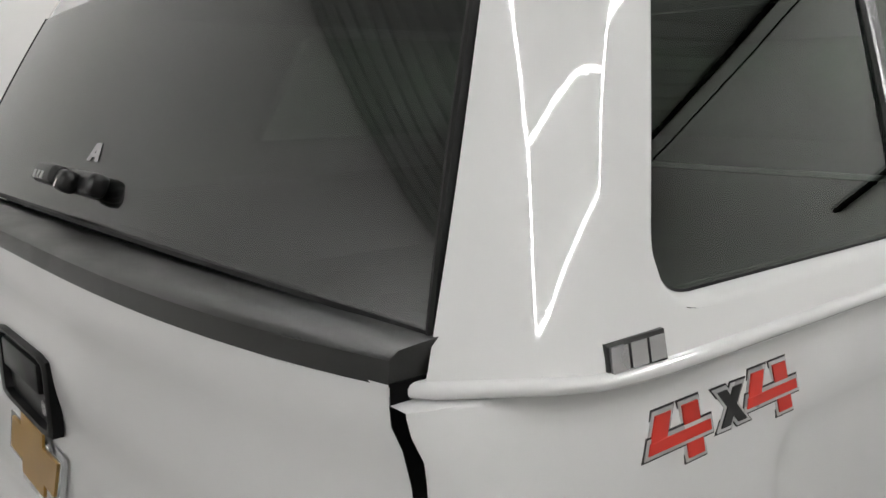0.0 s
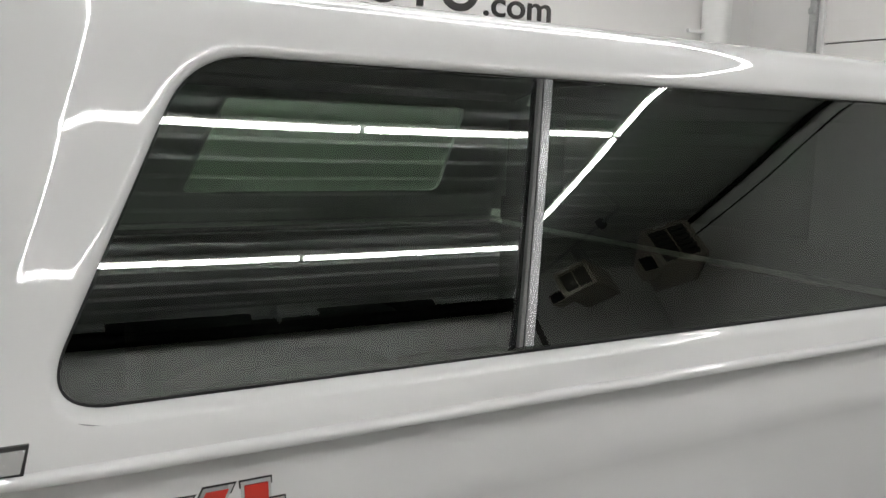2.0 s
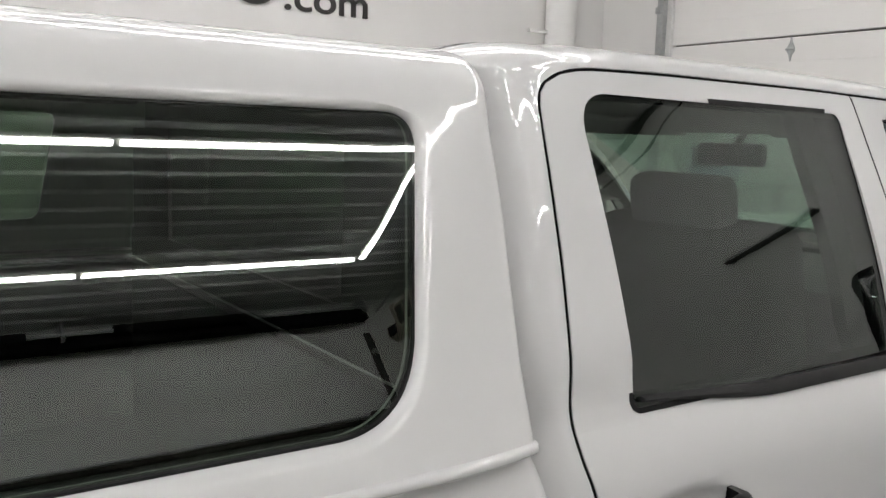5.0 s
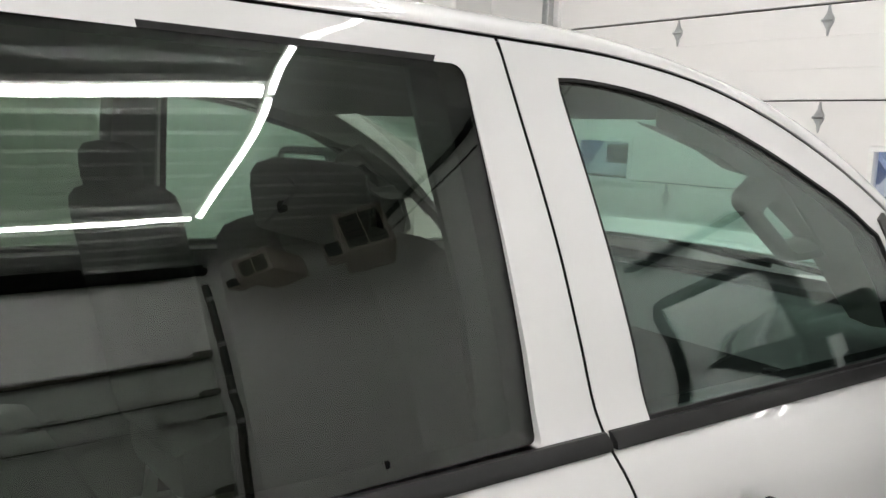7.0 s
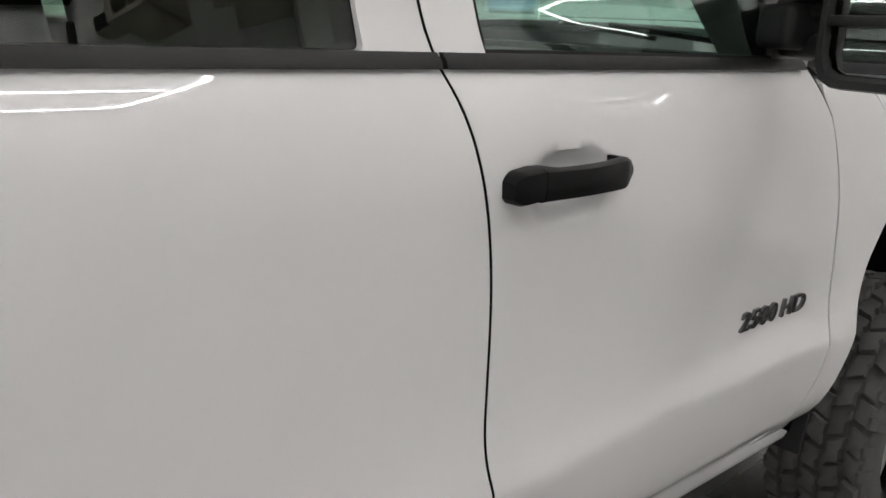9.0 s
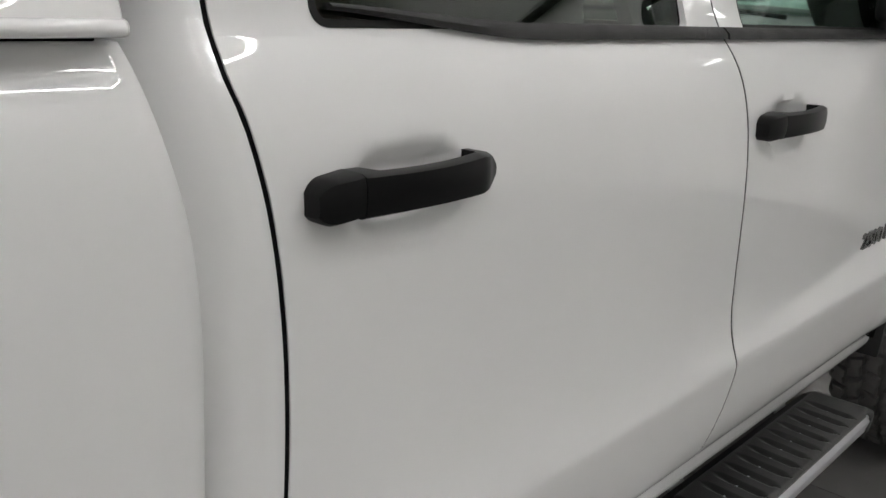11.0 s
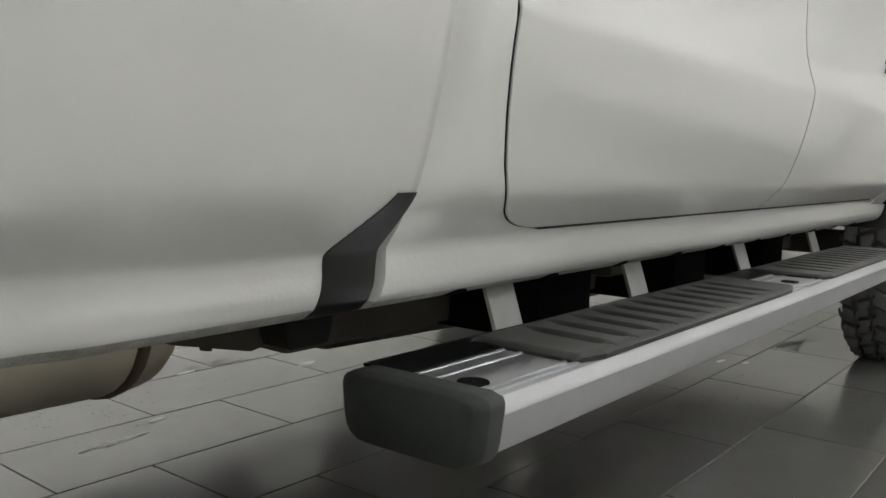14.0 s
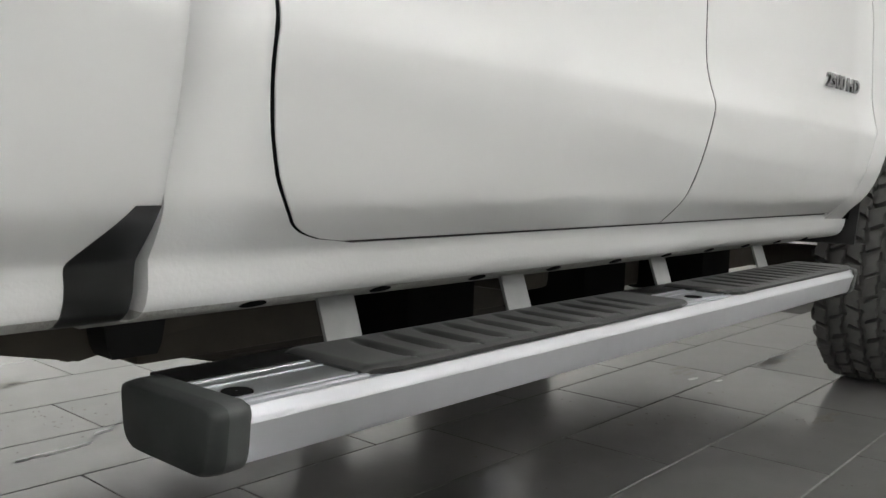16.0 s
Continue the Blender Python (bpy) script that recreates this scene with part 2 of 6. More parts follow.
def hermite(table):
    """A smooth curve through (a, b) pairs."""
    a, b = np.array(table, float).T
    s = np.gradient(b, a)
    d = np.diff(b) / np.diff(a)
    for i in range(len(d)):
        if abs(d[i]) < 1e-9:
            s[i] = s[i + 1] = 0

    def f(v):
        v = min(max(v, a[0]), a[-1])
        i = min(int(np.searchsorted(a, v, "right")) - 1, len(a) - 2)
        h = a[i + 1] - a[i]
        t = (v - a[i]) / h
        return float((2 * t**3 - 3 * t**2 + 1) * b[i] + (t**3 - 2 * t**2 + t) * h * s[i] + (-2 * t**3 + 3 * t**2) * b[i + 1] + (t**3 - t**2) * h * s[i + 1])

    return f


def step(a, b, v):
    t = min(max((v - a) / (b - a), 0), 1)
    return t * t * (3 - 2 * t)


def resample(line, n):
    """n + 1 points at even distances along a 2D or 3D polyline."""
    p = np.array(line, float)
    d = np.r_[0, np.cumsum(np.linalg.norm(np.diff(p, axis=0), axis=1))]
    t = np.linspace(0, d[-1], n + 1)
    return [tuple(float(np.interp(v, d, p[:, k])) for k in range(p.shape[1])) for v in t]


def rounded_quad(corners, radii, n):
    """Four sides (bottom, front, top, rear) of a quad with round corners, each from mid-corner to mid-corner, in (x, z)."""
    c = [np.array(p, float) for p in corners]
    halves = []
    for i in range(4):
        p, q, s = c[i - 1], c[i], c[(i + 1) % 4]
        u, w = (p - q) / np.linalg.norm(p - q), (s - q) / np.linalg.norm(s - q)
        a, b = q + u * radii[i], q + w * radii[i]
        arc = [(1 - t) ** 2 * a + 2 * t * (1 - t) * (q * 0.9 + (a + b) * 0.05) + t * t * b for t in np.linspace(0, 1, 13)]
        halves.append((arc[:7], arc[6:]))
    sides = []
    for i in range(4):
        first, last = halves[i][1], halves[(i + 1) % 4][0]
        mid = [first[-1] + (last[0] - first[-1]) * k / (n - 11) for k in range(1, n - 11)]
        sides.append([(float(p[0]), float(p[1])) for p in first + mid + last] if n > 14 else resample(first + last, n))
    return sides


def join_sides(sides):
    return [p for s in sides for p in s[:-1]]


def ring_patch(bm, outer, inner, surf, k=4):
    """A band of k strips between two loops of as many points in (x, z), laid on surf(x, z)."""
    rows = []
    for j in range(k + 1):
        t = j / k
        rows.append([surf(a[0] * (1 - t) + b[0] * t, a[1] * (1 - t) + b[1] * t) for a, b in zip(outer, inner)])
    return loft(bm, rows, closed=True)


def lip(bm, loop, depth, surf, inset=0.0015):
    """Folds the edge along a loop of (x, z) inwards by depth."""
    rows = [[surf(*p) for p in loop]]
    for d in (inset, depth):
        rows.append([(q[0], q[1] + d * SIDE, q[2]) for q in rows[0]])
    loft(bm, rows, closed=True)


def pane(name, loop, surf, thick, mat, parent, label="", back=0.004):
    """A glass pane over a loop of (x, z), lying back metres behind surf and following its curve."""
    bm = bmesh.new()
    cx, cz = (sum(p[i] for p in loop) / len(loop) for i in (0, 1))
    for d in (back, back + thick):
        rows = []
        for t in (1.0, 0.985, 0.95, 0.9, 0.82, 0.74, 0.66, 0.58, 0.5, 0.42, 0.34, 0.26, 0.18, 0.1, 0.04):
            row = []
            for x, z in loop:
                q = surf(cx + (x - cx) * t, cz + (z - cz) * t)
                row.append((q[0], q[1] + d * SIDE, q[2]))
            rows.append(row)
        vs = loft(bm, rows, closed=True)
        bm.faces.new(vs[-1])
    f = [surf(*p) for p in loop]
    loft(bm, [[(q[0], q[1] + d * SIDE, q[2]) for q in f] for d in (back, back + thick)], closed=True)
    tidy(bm)
    ob = part(name, bm, mat, parent, label)
    ob.visible_shadow = False
    return ob


def text_mesh(body, size, extrude=0.0, shear=0.0, bold=0.0):
    cu = bpy.data.curves.new("text", "FONT")
    cu.body, cu.size, cu.extrude, cu.shear, cu.offset = body, size, extrude, shear, bold
    ob = new("text", cu)
    me = bpy.data.meshes.new_from_object(ob.evaluated_get(bpy.context.evaluated_depsgraph_get()))
    bpy.data.objects.remove(ob)
    bpy.data.curves.remove(cu)
    bm = bmesh.new()
    bm.from_mesh(me)
    bpy.data.meshes.remove(me)
    return bm


def grown(poly, d):
    """A convex polygon moved outwards by d on each edge."""
    out, n = [], len(poly)
    area = sum(poly[i][0] * poly[(i + 1) % n][1] - poly[(i + 1) % n][0] * poly[i][1] for i in range(n))
    sg = 1 if area > 0 else -1
    for i in range(n):
        p, q, s = (np.array(poly[(i + j) % n], float) for j in (-1, 0, 1))
        e1, e2 = (q - p) / np.linalg.norm(q - p), (s - q) / np.linalg.norm(s - q)
        n1, n2 = np.array((e1[1], -e1[0])) * sg, np.array((e2[1], -e2[0])) * sg
        m = (n1 + n2) / max(0.35, 1 + n1 @ n2)
        out.append(tuple(q + m * d))
    return out


def flat_polys(polys, put, lift):
    """Thin raised plates from polygons in (u, v); put(u, v, height) gives their place."""
    bm = bmesh.new()
    for n, poly in enumerate(polys):
        lo, hi = [put(u, v, 0.0002) for u, v in poly], [put(u, v, lift + 0.00006 * n) for u, v in poly]
        a, b = [bm.verts.new(p) for p in lo], [bm.verts.new(p) for p in hi]
        bm.faces.new(b)
        for i in range(len(poly)):
            j = (i + 1) % len(poly)
            bm.faces.new((a[i], a[j], b[j], b[i]))
    bmesh.ops.recalc_face_normals(bm, faces=bm.faces)
    return bm


# ---- the room ----
X0, X1, Y0, Y1, TOP = -9.0, 6.80, -5.1, 4.745, 4.82


def build_wall(name, c, s, label):
    return tagged(part(name, box(c, s), WALL, smooth=False), label, kind="structure")


build_wall("wall_north", ((X0 + X1) / 2, Y1 + 0.1, TOP / 2), (X1 - X0, 0.2, TOP), "smooth white painted garage wall with black lettering")
build_wall("wall_west", (X0 - 0.1, (Y0 + Y1) / 2, TOP / 2), (0.2, Y1 - Y0 + 0.4, TOP), "plain white garage wall")
# wall behind the camera, with an opening for the overhead door
SD0, SD1, SDT = 0.0, 4.98, 3.46
bm = bmesh.new()
add_box(bm, ((X0 + SD0) / 2, Y0 - 0.1, TOP / 2), (SD0 - X0, 0.2, TOP))
add_box(bm, ((X1 + SD1) / 2, Y0 - 0.1, TOP / 2), (X1 - SD1, 0.2, TOP))
add_box(bm, ((SD0 + SD1) / 2, Y0 - 0.1, (TOP + SDT) / 2), (SD1 - SD0, 0.2, TOP - SDT))
tagged(part("wall_south", bm, WALL, smooth=False), "white garage wall with a tall overhead door opening", kind="structure")
# front wall with an opening for the overhead door
FD0, FD1, FDT = -0.75, 3.98, 4.3
bm = bmesh.new()
add_box(bm, (X1 + 0.1, (Y0 + FD0) / 2, TOP / 2), (0.2, FD0 - Y0, TOP))
add_box(bm, (X1 + 0.1, (Y1 + FD1) / 2, TOP / 2), (0.2, Y1 - FD1, TOP))
add_box(bm, (X1 + 0.1, (FD0 + FD1) / 2, (TOP + FDT) / 2), (0.2, FD1 - FD0, TOP - FDT))
tagged(part("wall_east", bm, WALL, smooth=False), "white garage wall round a white overhead door", kind="structure")

# dark band at the wall foot, added unseen for the line the doors mirror
for c, d in (((X1 - 0.012, (Y0 + FD0) / 2 - 0.06, 0.20), (0.024, FD0 - Y0 - 0.12, 0.40)), (((X1 + SD1) / 2 + 0.08, Y0 + 0.012, 0.20), (X1 - SD1 - 0.16, 0.024, 0.40)), ((X0 / 2 - 0.08, Y0 + 0.012, 0.20), (-X0 - 0.16, 0.024, 0.40))):
    tagged(part("baseboard", box(c, d, 0.004), FOOTBAND, smooth=False), "dark grey band added at the foot of the wall", kind="structure")

# ribbed steel ceiling, ribs along the bay
bm = bmesh.new()
rows, y = [], Y0 - 0.2
while y < Y1 + 0.2:
    for dy, dz in ((0, 0), (0.007, 0.036), (0.025, 0.036), (0.032, 0), (0.10, 0), (0.104, 0.004), (0.112, 0.004), (0.116, 0)):
        rows.append([(X0 - 0.2, y + dy, TOP - dz), (X1 + 0.2, y + dy, TOP - dz)])
    y += 0.19
loft(bm, rows)
add_box(bm, ((X0 + X1) / 2, (Y0 + Y1) / 2, TOP + 0.1), (X1 - X0 + 0.4, Y1 - Y0 + 0.4, 0.1))
tagged(part("ceiling", bm, CEIL, smooth=False), "pale ribbed steel ceiling", kind="structure")

# floor
floor = tagged(part("floor", box(((X0 + X1) / 2, (Y0 + Y1) / 2, -0.056), (X1 - X0 + 0.4, Y1 - Y0 + 0.4, 0.10)), GROUT, smooth=False), "dark grey tiled garage floor", kind="structure")


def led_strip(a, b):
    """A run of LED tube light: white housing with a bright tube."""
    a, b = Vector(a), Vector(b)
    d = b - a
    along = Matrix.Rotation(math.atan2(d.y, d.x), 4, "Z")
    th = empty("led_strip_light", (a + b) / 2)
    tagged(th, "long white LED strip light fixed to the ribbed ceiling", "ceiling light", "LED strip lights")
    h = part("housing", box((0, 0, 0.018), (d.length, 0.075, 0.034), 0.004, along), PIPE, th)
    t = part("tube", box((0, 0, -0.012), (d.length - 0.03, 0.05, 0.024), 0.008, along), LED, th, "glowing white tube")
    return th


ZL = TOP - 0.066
# strips west of x = -5 are unseen, added to brighten the tailgate
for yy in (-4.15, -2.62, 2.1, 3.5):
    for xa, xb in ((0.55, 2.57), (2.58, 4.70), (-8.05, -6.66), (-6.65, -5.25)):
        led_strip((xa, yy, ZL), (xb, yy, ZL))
# the two western cross strips belong to that added, unseen rectangle
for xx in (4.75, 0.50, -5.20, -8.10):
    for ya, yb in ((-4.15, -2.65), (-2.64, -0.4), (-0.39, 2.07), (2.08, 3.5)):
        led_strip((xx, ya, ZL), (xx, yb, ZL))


# ---- overhead door in front of the truck ----
def overhead_door(name, panels, pitch, width, frame_m, label, skin, windows=()):
    """A sectional door in local axes: u along the wall, z up; frame_m places it."""
    th = new(name)
    th.matrix_world = frame_m
    tagged(th, label, kind="structure")
    for i in range(panels):
        z0, z1 = i * pitch, (i + 1) * pitch
        win = [w for w in windows if z0 < w[2] < z1]
        bm = bmesh.new()
        if win:
            us = [0.0]
            for w in win:
                us += [w[0], w[1]]
            us.append(width)
            wz0, wz1 = win[0][2], win[0][3]
            for a, b in zip(us[::2], us[1::2]):
                add_box(bm, ((a + b) / 2, 0.02, (z0 + z1) / 2), (b - a, 0.04, z1 - z0 - 0.005), 0.002)
            for w in win:
                add_box(bm, ((w[0] + w[1]) / 2, 0.02, (z0 + wz0) / 2), (w[1] - w[0], 0.04, wz0 - z0 - 0.005))
                add_box(bm, ((w[0] + w[1]) / 2, 0.02, (z1 + wz1) / 2), (w[1] - w[0], 0.04, z1 - wz1 - 0.005))
        else:
            add_box(bm, (width / 2, 0.02, (z0 + z1) / 2), (width, 0.04, z1 - z0 - 0.012), 0.004)
            # shallow pressed lines
            for f in (0.34, 0.67):
                add_box(bm, (width / 2, -0.0005, z0 + f * pitch), (width, 0.004, 0.006), 0.0015)
        part("panel", bm, skin, th, smooth=False)
        part("joint_seal", box((width / 2, 0.045, z0), (width, 0.01, 0.05)), RUBBER, th, smooth=False)
    return th


def hinge(th, u, z):
    """A galvanised diamond hinge over a panel joint."""
    bm = bmesh.new()
    shape = [(-0.032, 0.012), (-0.032, -0.012), (-0.012, -0.045), (-0.004, -0.085), (0.004, -0.085), (0.012, -0.045), (0.032, -0.012), (0.032, 0.012), (0.012, 0.045), (0.004, 0.085), (-0.004, 0.085), (-0.012, 0.045)]
    lo, hi = [bm.verts.new((u + a, -0.001, z + b)) for a, b in shape], [bm.verts.new((u + a * 0.92, -0.006, z + b * 0.96)) for a, b in shape]
    bm.faces.new(hi)
    for i in range(len(shape)):
        j = (i + 1) % len(shape)
        bm.faces.new((lo[i], lo[j], hi[j], hi[i]))
    tube([(u - 0.034, -0.011, z), (u + 0.034, -0.011, z)], 0.008, 8, bm)
    for b in (-0.05, -0.028, 0.028, 0.05):
        tube([(u, -0.004, z + b), (u, -0.011, z + b)], 0.006, 6, bm)
    bmesh.ops.recalc_face_normals(bm, faces=bm.faces)
    part("hinge", bm, GALV, th, "galvanised diamond hinge")


# local u runs from the door's north edge to the south; the face looks to -x
front = Matrix.Translation((X1 + 0.03, FD1, 0)) @ Matrix.Rotation(radians(-90), 4, "Z")
WINS = [(0.245, 0.735, 1.575, 1.825), (2.40, 2.86, 1.575, 1.825)]
door_front = overhead_door("door_1", 8, 0.5225, FD1 - FD0, front, "white sectional steel overhead door with small windows", DOORWHITE, WINS)
for u in (1.07, 2.07, 3.07, 4.07):
    for k in (2, 3, 4, 5, 6, 7):
        hinge(door_front, u, k * 0.5225 - 0.09)


def door_window(th, w):
    u0, u1, z0, z1 = w
    bm = bmesh.new()
    for a, b, c, d in ((u0 - 0.03, u1 + 0.03, z0 - 0.03, z0), (u0 - 0.03, u1 + 0.03, z1, z1 + 0.03), (u0 - 0.03, u0, z0, z1), (u1, u1 + 0.03, z0, z1)):
        add_box(bm, ((a + b) / 2, -0.006, (c + d) / 2), (b - a, 0.018, d - c), 0.004)
    part("window_frame", bm, PIPE, th, "white plastic window frame")
    g = part("window_pane", box(((u0 + u1) / 2, 0.02, (z0 + z1) / 2), (u1 - u0, 0.006, z1 - z0)), WINGLASS, th)
    g.visible_shadow = False


for w in WINS:
    door_window(door_front, w)


def door_track(x, y, dx, dy, zt, mat, wide, name="door_track"):
    """A vertical steel channel with its angle bracket."""
    th = empty(name, (x, y, 0))
    tagged(th, "vertical %s overhead door track" % ("galvanised steel" if mat is GALV else "dark steel"), "door track", "door tracks")
    bm = bmesh.new()
    add_box(bm, (0, 0, zt / 2), (0.012 + abs(dy) * wide, 0.012 + abs(dx) * wide, zt), 0.003)
    add_box(bm, (dx * 0.04, dy * 0.04, zt / 2), (0.008 + abs(dx) * 0.06, 0.008 + abs(dy) * 0.06, zt), 0.002)
    part("channel", bm, mat, th)
    z = 0.4
    while z < zt:
        part("bracket", box((-dx * 0.01, -dy * 0.01, z), (0.05, 0.05, 0.05), 0.004), GALV, th)
        z += 0.62
    return th


door_track(X1 - 0.10, FD1 + 0.03, 1, 0, 4.1, GALV, 0.05)
door_track(X1 - 0.10, FD0 - 0.03, 1, 0, 4.1, GALV, 0.05)

# ---- overhead door behind the camera ----
south = Matrix.Translation((SD1, Y0 - 0.03, 0)) @ Matrix.Rotation(radians(180), 4, "Z")
door_side = overhead_door("door_2", 7, 0.494, SD1 - SD0, south, "tall grey sectional overhead door with dark struts", DOORGREY)
for u in (1.12, 2.3, 3.5, 4.5):
    for k in range(2, 7):
        hinge(door_side, u, k * 0.494)
for k in (7, 6, 5, 4, 3, 2):
    part("strut", box((2.49, -0.05, k * 0.494 - 0.055), (4.90, 0.06, 0.030 if k == 7 else 0.014), 0.003), DARKSTEEL, door_side, "horizontal reinforcing strut")
    if k == 7:
        part("strut", box((2.49, -0.03, k * 0.494 - 0.010), (4.90, 0.05, 0.022), 0.003), GALV, door_side, "galvanised upper strut flange")
    for u in (0.10, 4.88):
        part("roller_bracket", box((u, -0.045, k * 0.494 - 0.02), (0.16, 0.07, 0.09), 0.006), DARKSTEEL, door_side, "dark roller bracket")
door_track(SD1 + 0.05, Y0 + 0.10, 0, -1, 4.35, DARKSTEEL, 0.015)
door_track(SD0 - 0.05, Y0 + 0.10, 0, -1, 4.35, DARKSTEEL, 0.015)
for xx in (SD0 - 0.12, SD1 + 0.12):
    th = tagged(empty("door_seal", (xx, Y0 + 0.012, 0)), "thin black strip beside the overhead door", "door seal", "door seals")
    part("seal_strip", box((0, 0, 2.2), (0.018, 0.022, 4.4), 0.004), BLACKHOLE, th)
    part("seal_lip", box((-0.05 if xx > 1 else 0.05, 0.01, 2.2), (0.012, 0.03, 4.4), 0.003), RUBBER, th)
th = tagged(empty("door_spring_shaft", (2.5, Y0 + 0.22, 4.62)), "dark steel door shaft with coil springs under the ceiling", "spring shaft")
part("shaft", tube([(-2.6, 0, 0), (2.6, 0, 0)], 0.016, 10), GALV, th)
for xx in (-1.3, 0.4):
    part("spring", tube([(xx, 0, 0), (xx + 1.1, 0, 0)], 0.05, 12), BLACKHOLE, th, "black coil spring")
for xx in (-2.55, 0.05, 2.55):
    part("bearing_plate", box((xx, -0.10, 0.05), (0.02, 0.24, 0.20), 0.003), GALV, th)
part("header_shade", box((0, -0.1, -0.03), (5.15, 0.10, 0.16), 0.01), BLACKHOLE, th, "dark header board")

# ---- wall fittings ----
th = tagged(empty("drain_pipe", (6.17, Y1 - 0.15, 0)), "white plastic drain pipe clamped to the wall", "pipe")
part("pipe", tube([(0, 0, 0.002), (0, 0, TOP)], 0.125, 28), PIPE, th)
for z in (0.9, 2.70, 4.2):
    cl = part("clamp", lathe([(0.126, -0.02), (0.132, -0.02), (0.132, 0.02), (0.126, 0.02)], (0, 0, 0), 24), PIPE, th)
    cl.rotation_euler = (radians(90), 0, 0)
    cl.location = (0, 0, z)
    part("clamp_arm", box((-0.21, 0.02, z), (0.22, 0.04, 0.03), 0.004), PIPE, th)

lettering = tagged(empty("wall_lettering", (0, Y1, 0)), "black painted wall lettering on white wall", "sign")


def wall_text(body, x0, x1, z, height):
    """Flat letters fitted between x0 and x1 on the wall."""
    bm = text_mesh(body, 1.0, 0.004, bold=0.012)
    xs, ys = [v.co.x for v in bm.verts], [v.co.y for v in bm.verts]
    for v in bm.verts:
        v.co = (x0 + (v.co.x - min(xs)) / (max(xs) - min(xs)) * (x1 - x0), -0.005 + v.co.z, z + (v.co.y - min(ys)) / (max(ys) - min(ys)) * height)
    bmesh.ops.recalc_face_normals(bm, faces=bm.faces)
    part("letters", bm, LETTER, lettering, smooth=False)


wall_text(".com", 3.81, 4.45, 2.645, 0.135)
wall_text("AUTO", 2.46, 3.77, 2.655, 0.36)
for x in (0.62, 0.95, 1.28, 1.62, 1.94, 2.27):
    part("letter_bar", box((x, -0.004, 2.835), (0.12, 0.008, 0.36)), LETTER, lettering, smooth=False)


def unit_heater(place, turn, size, name="unit_heater"):
    """A ceiling-hung heater: box with a dark louvred face, a fan housing, hangers and a flue."""
    th = new(name)
    th.matrix_world = Matrix.Translation(place) @ Matrix.Rotation(radians(turn), 4, "Z")
    tagged(th, "brown-grey ceiling-hung unit heater with dark louvres", "heater", "unit heaters")
    w, d, h = size
    bm = bmesh.new()
    for c, s in (((0, 0, h / 2 - 0.02), (w, d, 0.04)), ((0, 0, -h / 2 + 0.02), (w, d, 0.04)), ((-w / 2 + 0.02, 0, 0), (0.04, d, h)), ((w / 2 - 0.02, 0, 0), (0.04, d, h)), ((0, -d / 2 + 0.02, 0), (w, 0.04, h))):
        add_box(bm, c, s, 0.006)
    part("casing", bm, HEATER, th)
    part("inside", box((0, -0.02, 0), (w - 0.09, d - 0.12, h - 0.09)), BLACKHOLE, th)
    for k in range(6):
        part("louvre", box((0, d / 2 - 0.04, -h / 2 + 0.09 + k * (h - 0.16) / 5), (w - 0.09, 0.05, 0.012), 0.003, Matrix.Rotation(radians(35), 4, "X")), DARKSTEEL, th)
    part("upright_bar", box((0, d / 2 - 0.02, 0), (0.014, 0.012, h - 0.07), 0.002), HEATER, th)
    part("rating_plate", box((-w * 0.1, d / 2 + 0.002, h / 2 - 0.02), (0.12, 0.004, 0.022)), PAPER, th, "small white rating plate", smooth=False)
    part("fan_housing", box((-w / 2 - 0.085, d * 0.18, -h * 0.24), (0.17, d * 0.34, h * 0.42), 0.012), HEATER, th)
    part("fan_grille", box((-w / 2 - 0.085, d * 0.36, -h * 0.24), (0.13, 0.02, h * 0.34), 0.004), BLACKHOLE, th, "dark fan grille")
    part("flue", tube([(w * 0.1, -d * 0.3, h / 2 - 0.01), (w * 0.1, -d * 0.3, TOP - place[2])], 0.05, 16), GALV, th, "grey flue pipe")
    for a in (-1, 1):
        part("hanger", tube([(a * w * 0.4, 0, h / 2), (a * w * 0.4, 0, TOP - place[2])], 0.008, 8), GALV, th)
    return th


unit_heater((6.19, -4.11, 4.285), 32, (0.45, 0.72, 0.50))
unit_heater((5.48, -4.60, 4.27), 58, (0.36, 0.62, 0.32))
th = tagged(empty("gas_pipe", (0, 0, 0)), "thin grey gas pipe under the ceiling", "pipe")
part("pipe", tube([(5.22, -5.0, 4.62), (5.36, -3.58, 4.62), (5.30, -3.52, 4.64), (5.22, -3.50, TOP)], 0.016, 10), GALV, th)
part("valve", box((5.335, -3.86, 4.62), (0.07, 0.07, 0.11), 0.02), BLACKHOLE, th)
th = tagged(empty("conduit", (0, 0, 0)), "dark conduit along the ceiling edge", "conduit")
part("conduit_run", tube([(X1 - 0.04, Y0 + 0.1, 4.775), (X1 - 0.04, FD0 - 0.4, 4.775)], 0.03, 10), BLACKHOLE, th)
part("cable", tube([(X1 - 0.012, Y0 + 0.1, 4.62), (X1 - 0.012, -3.4, 4.60), (X1 - 0.012, FD0 - 0.4, 4.62)], 0.010, 8), BLACKHOLE, th, "thin dark cable below the conduit")
th = tagged(empty("wall_shelf", (X1 - 0.06, -2.15, 2.955)), "short dark metal wall bracket rail", "bracket")
part("rail", box((0, 0, 0), (0.12, 1.0, 0.03), 0.006), BLACKHOLE, th)
part("lip", box((-0.05, 0, 0.03), (0.012, 1.0, 0.022), 0.003), GALV, th)
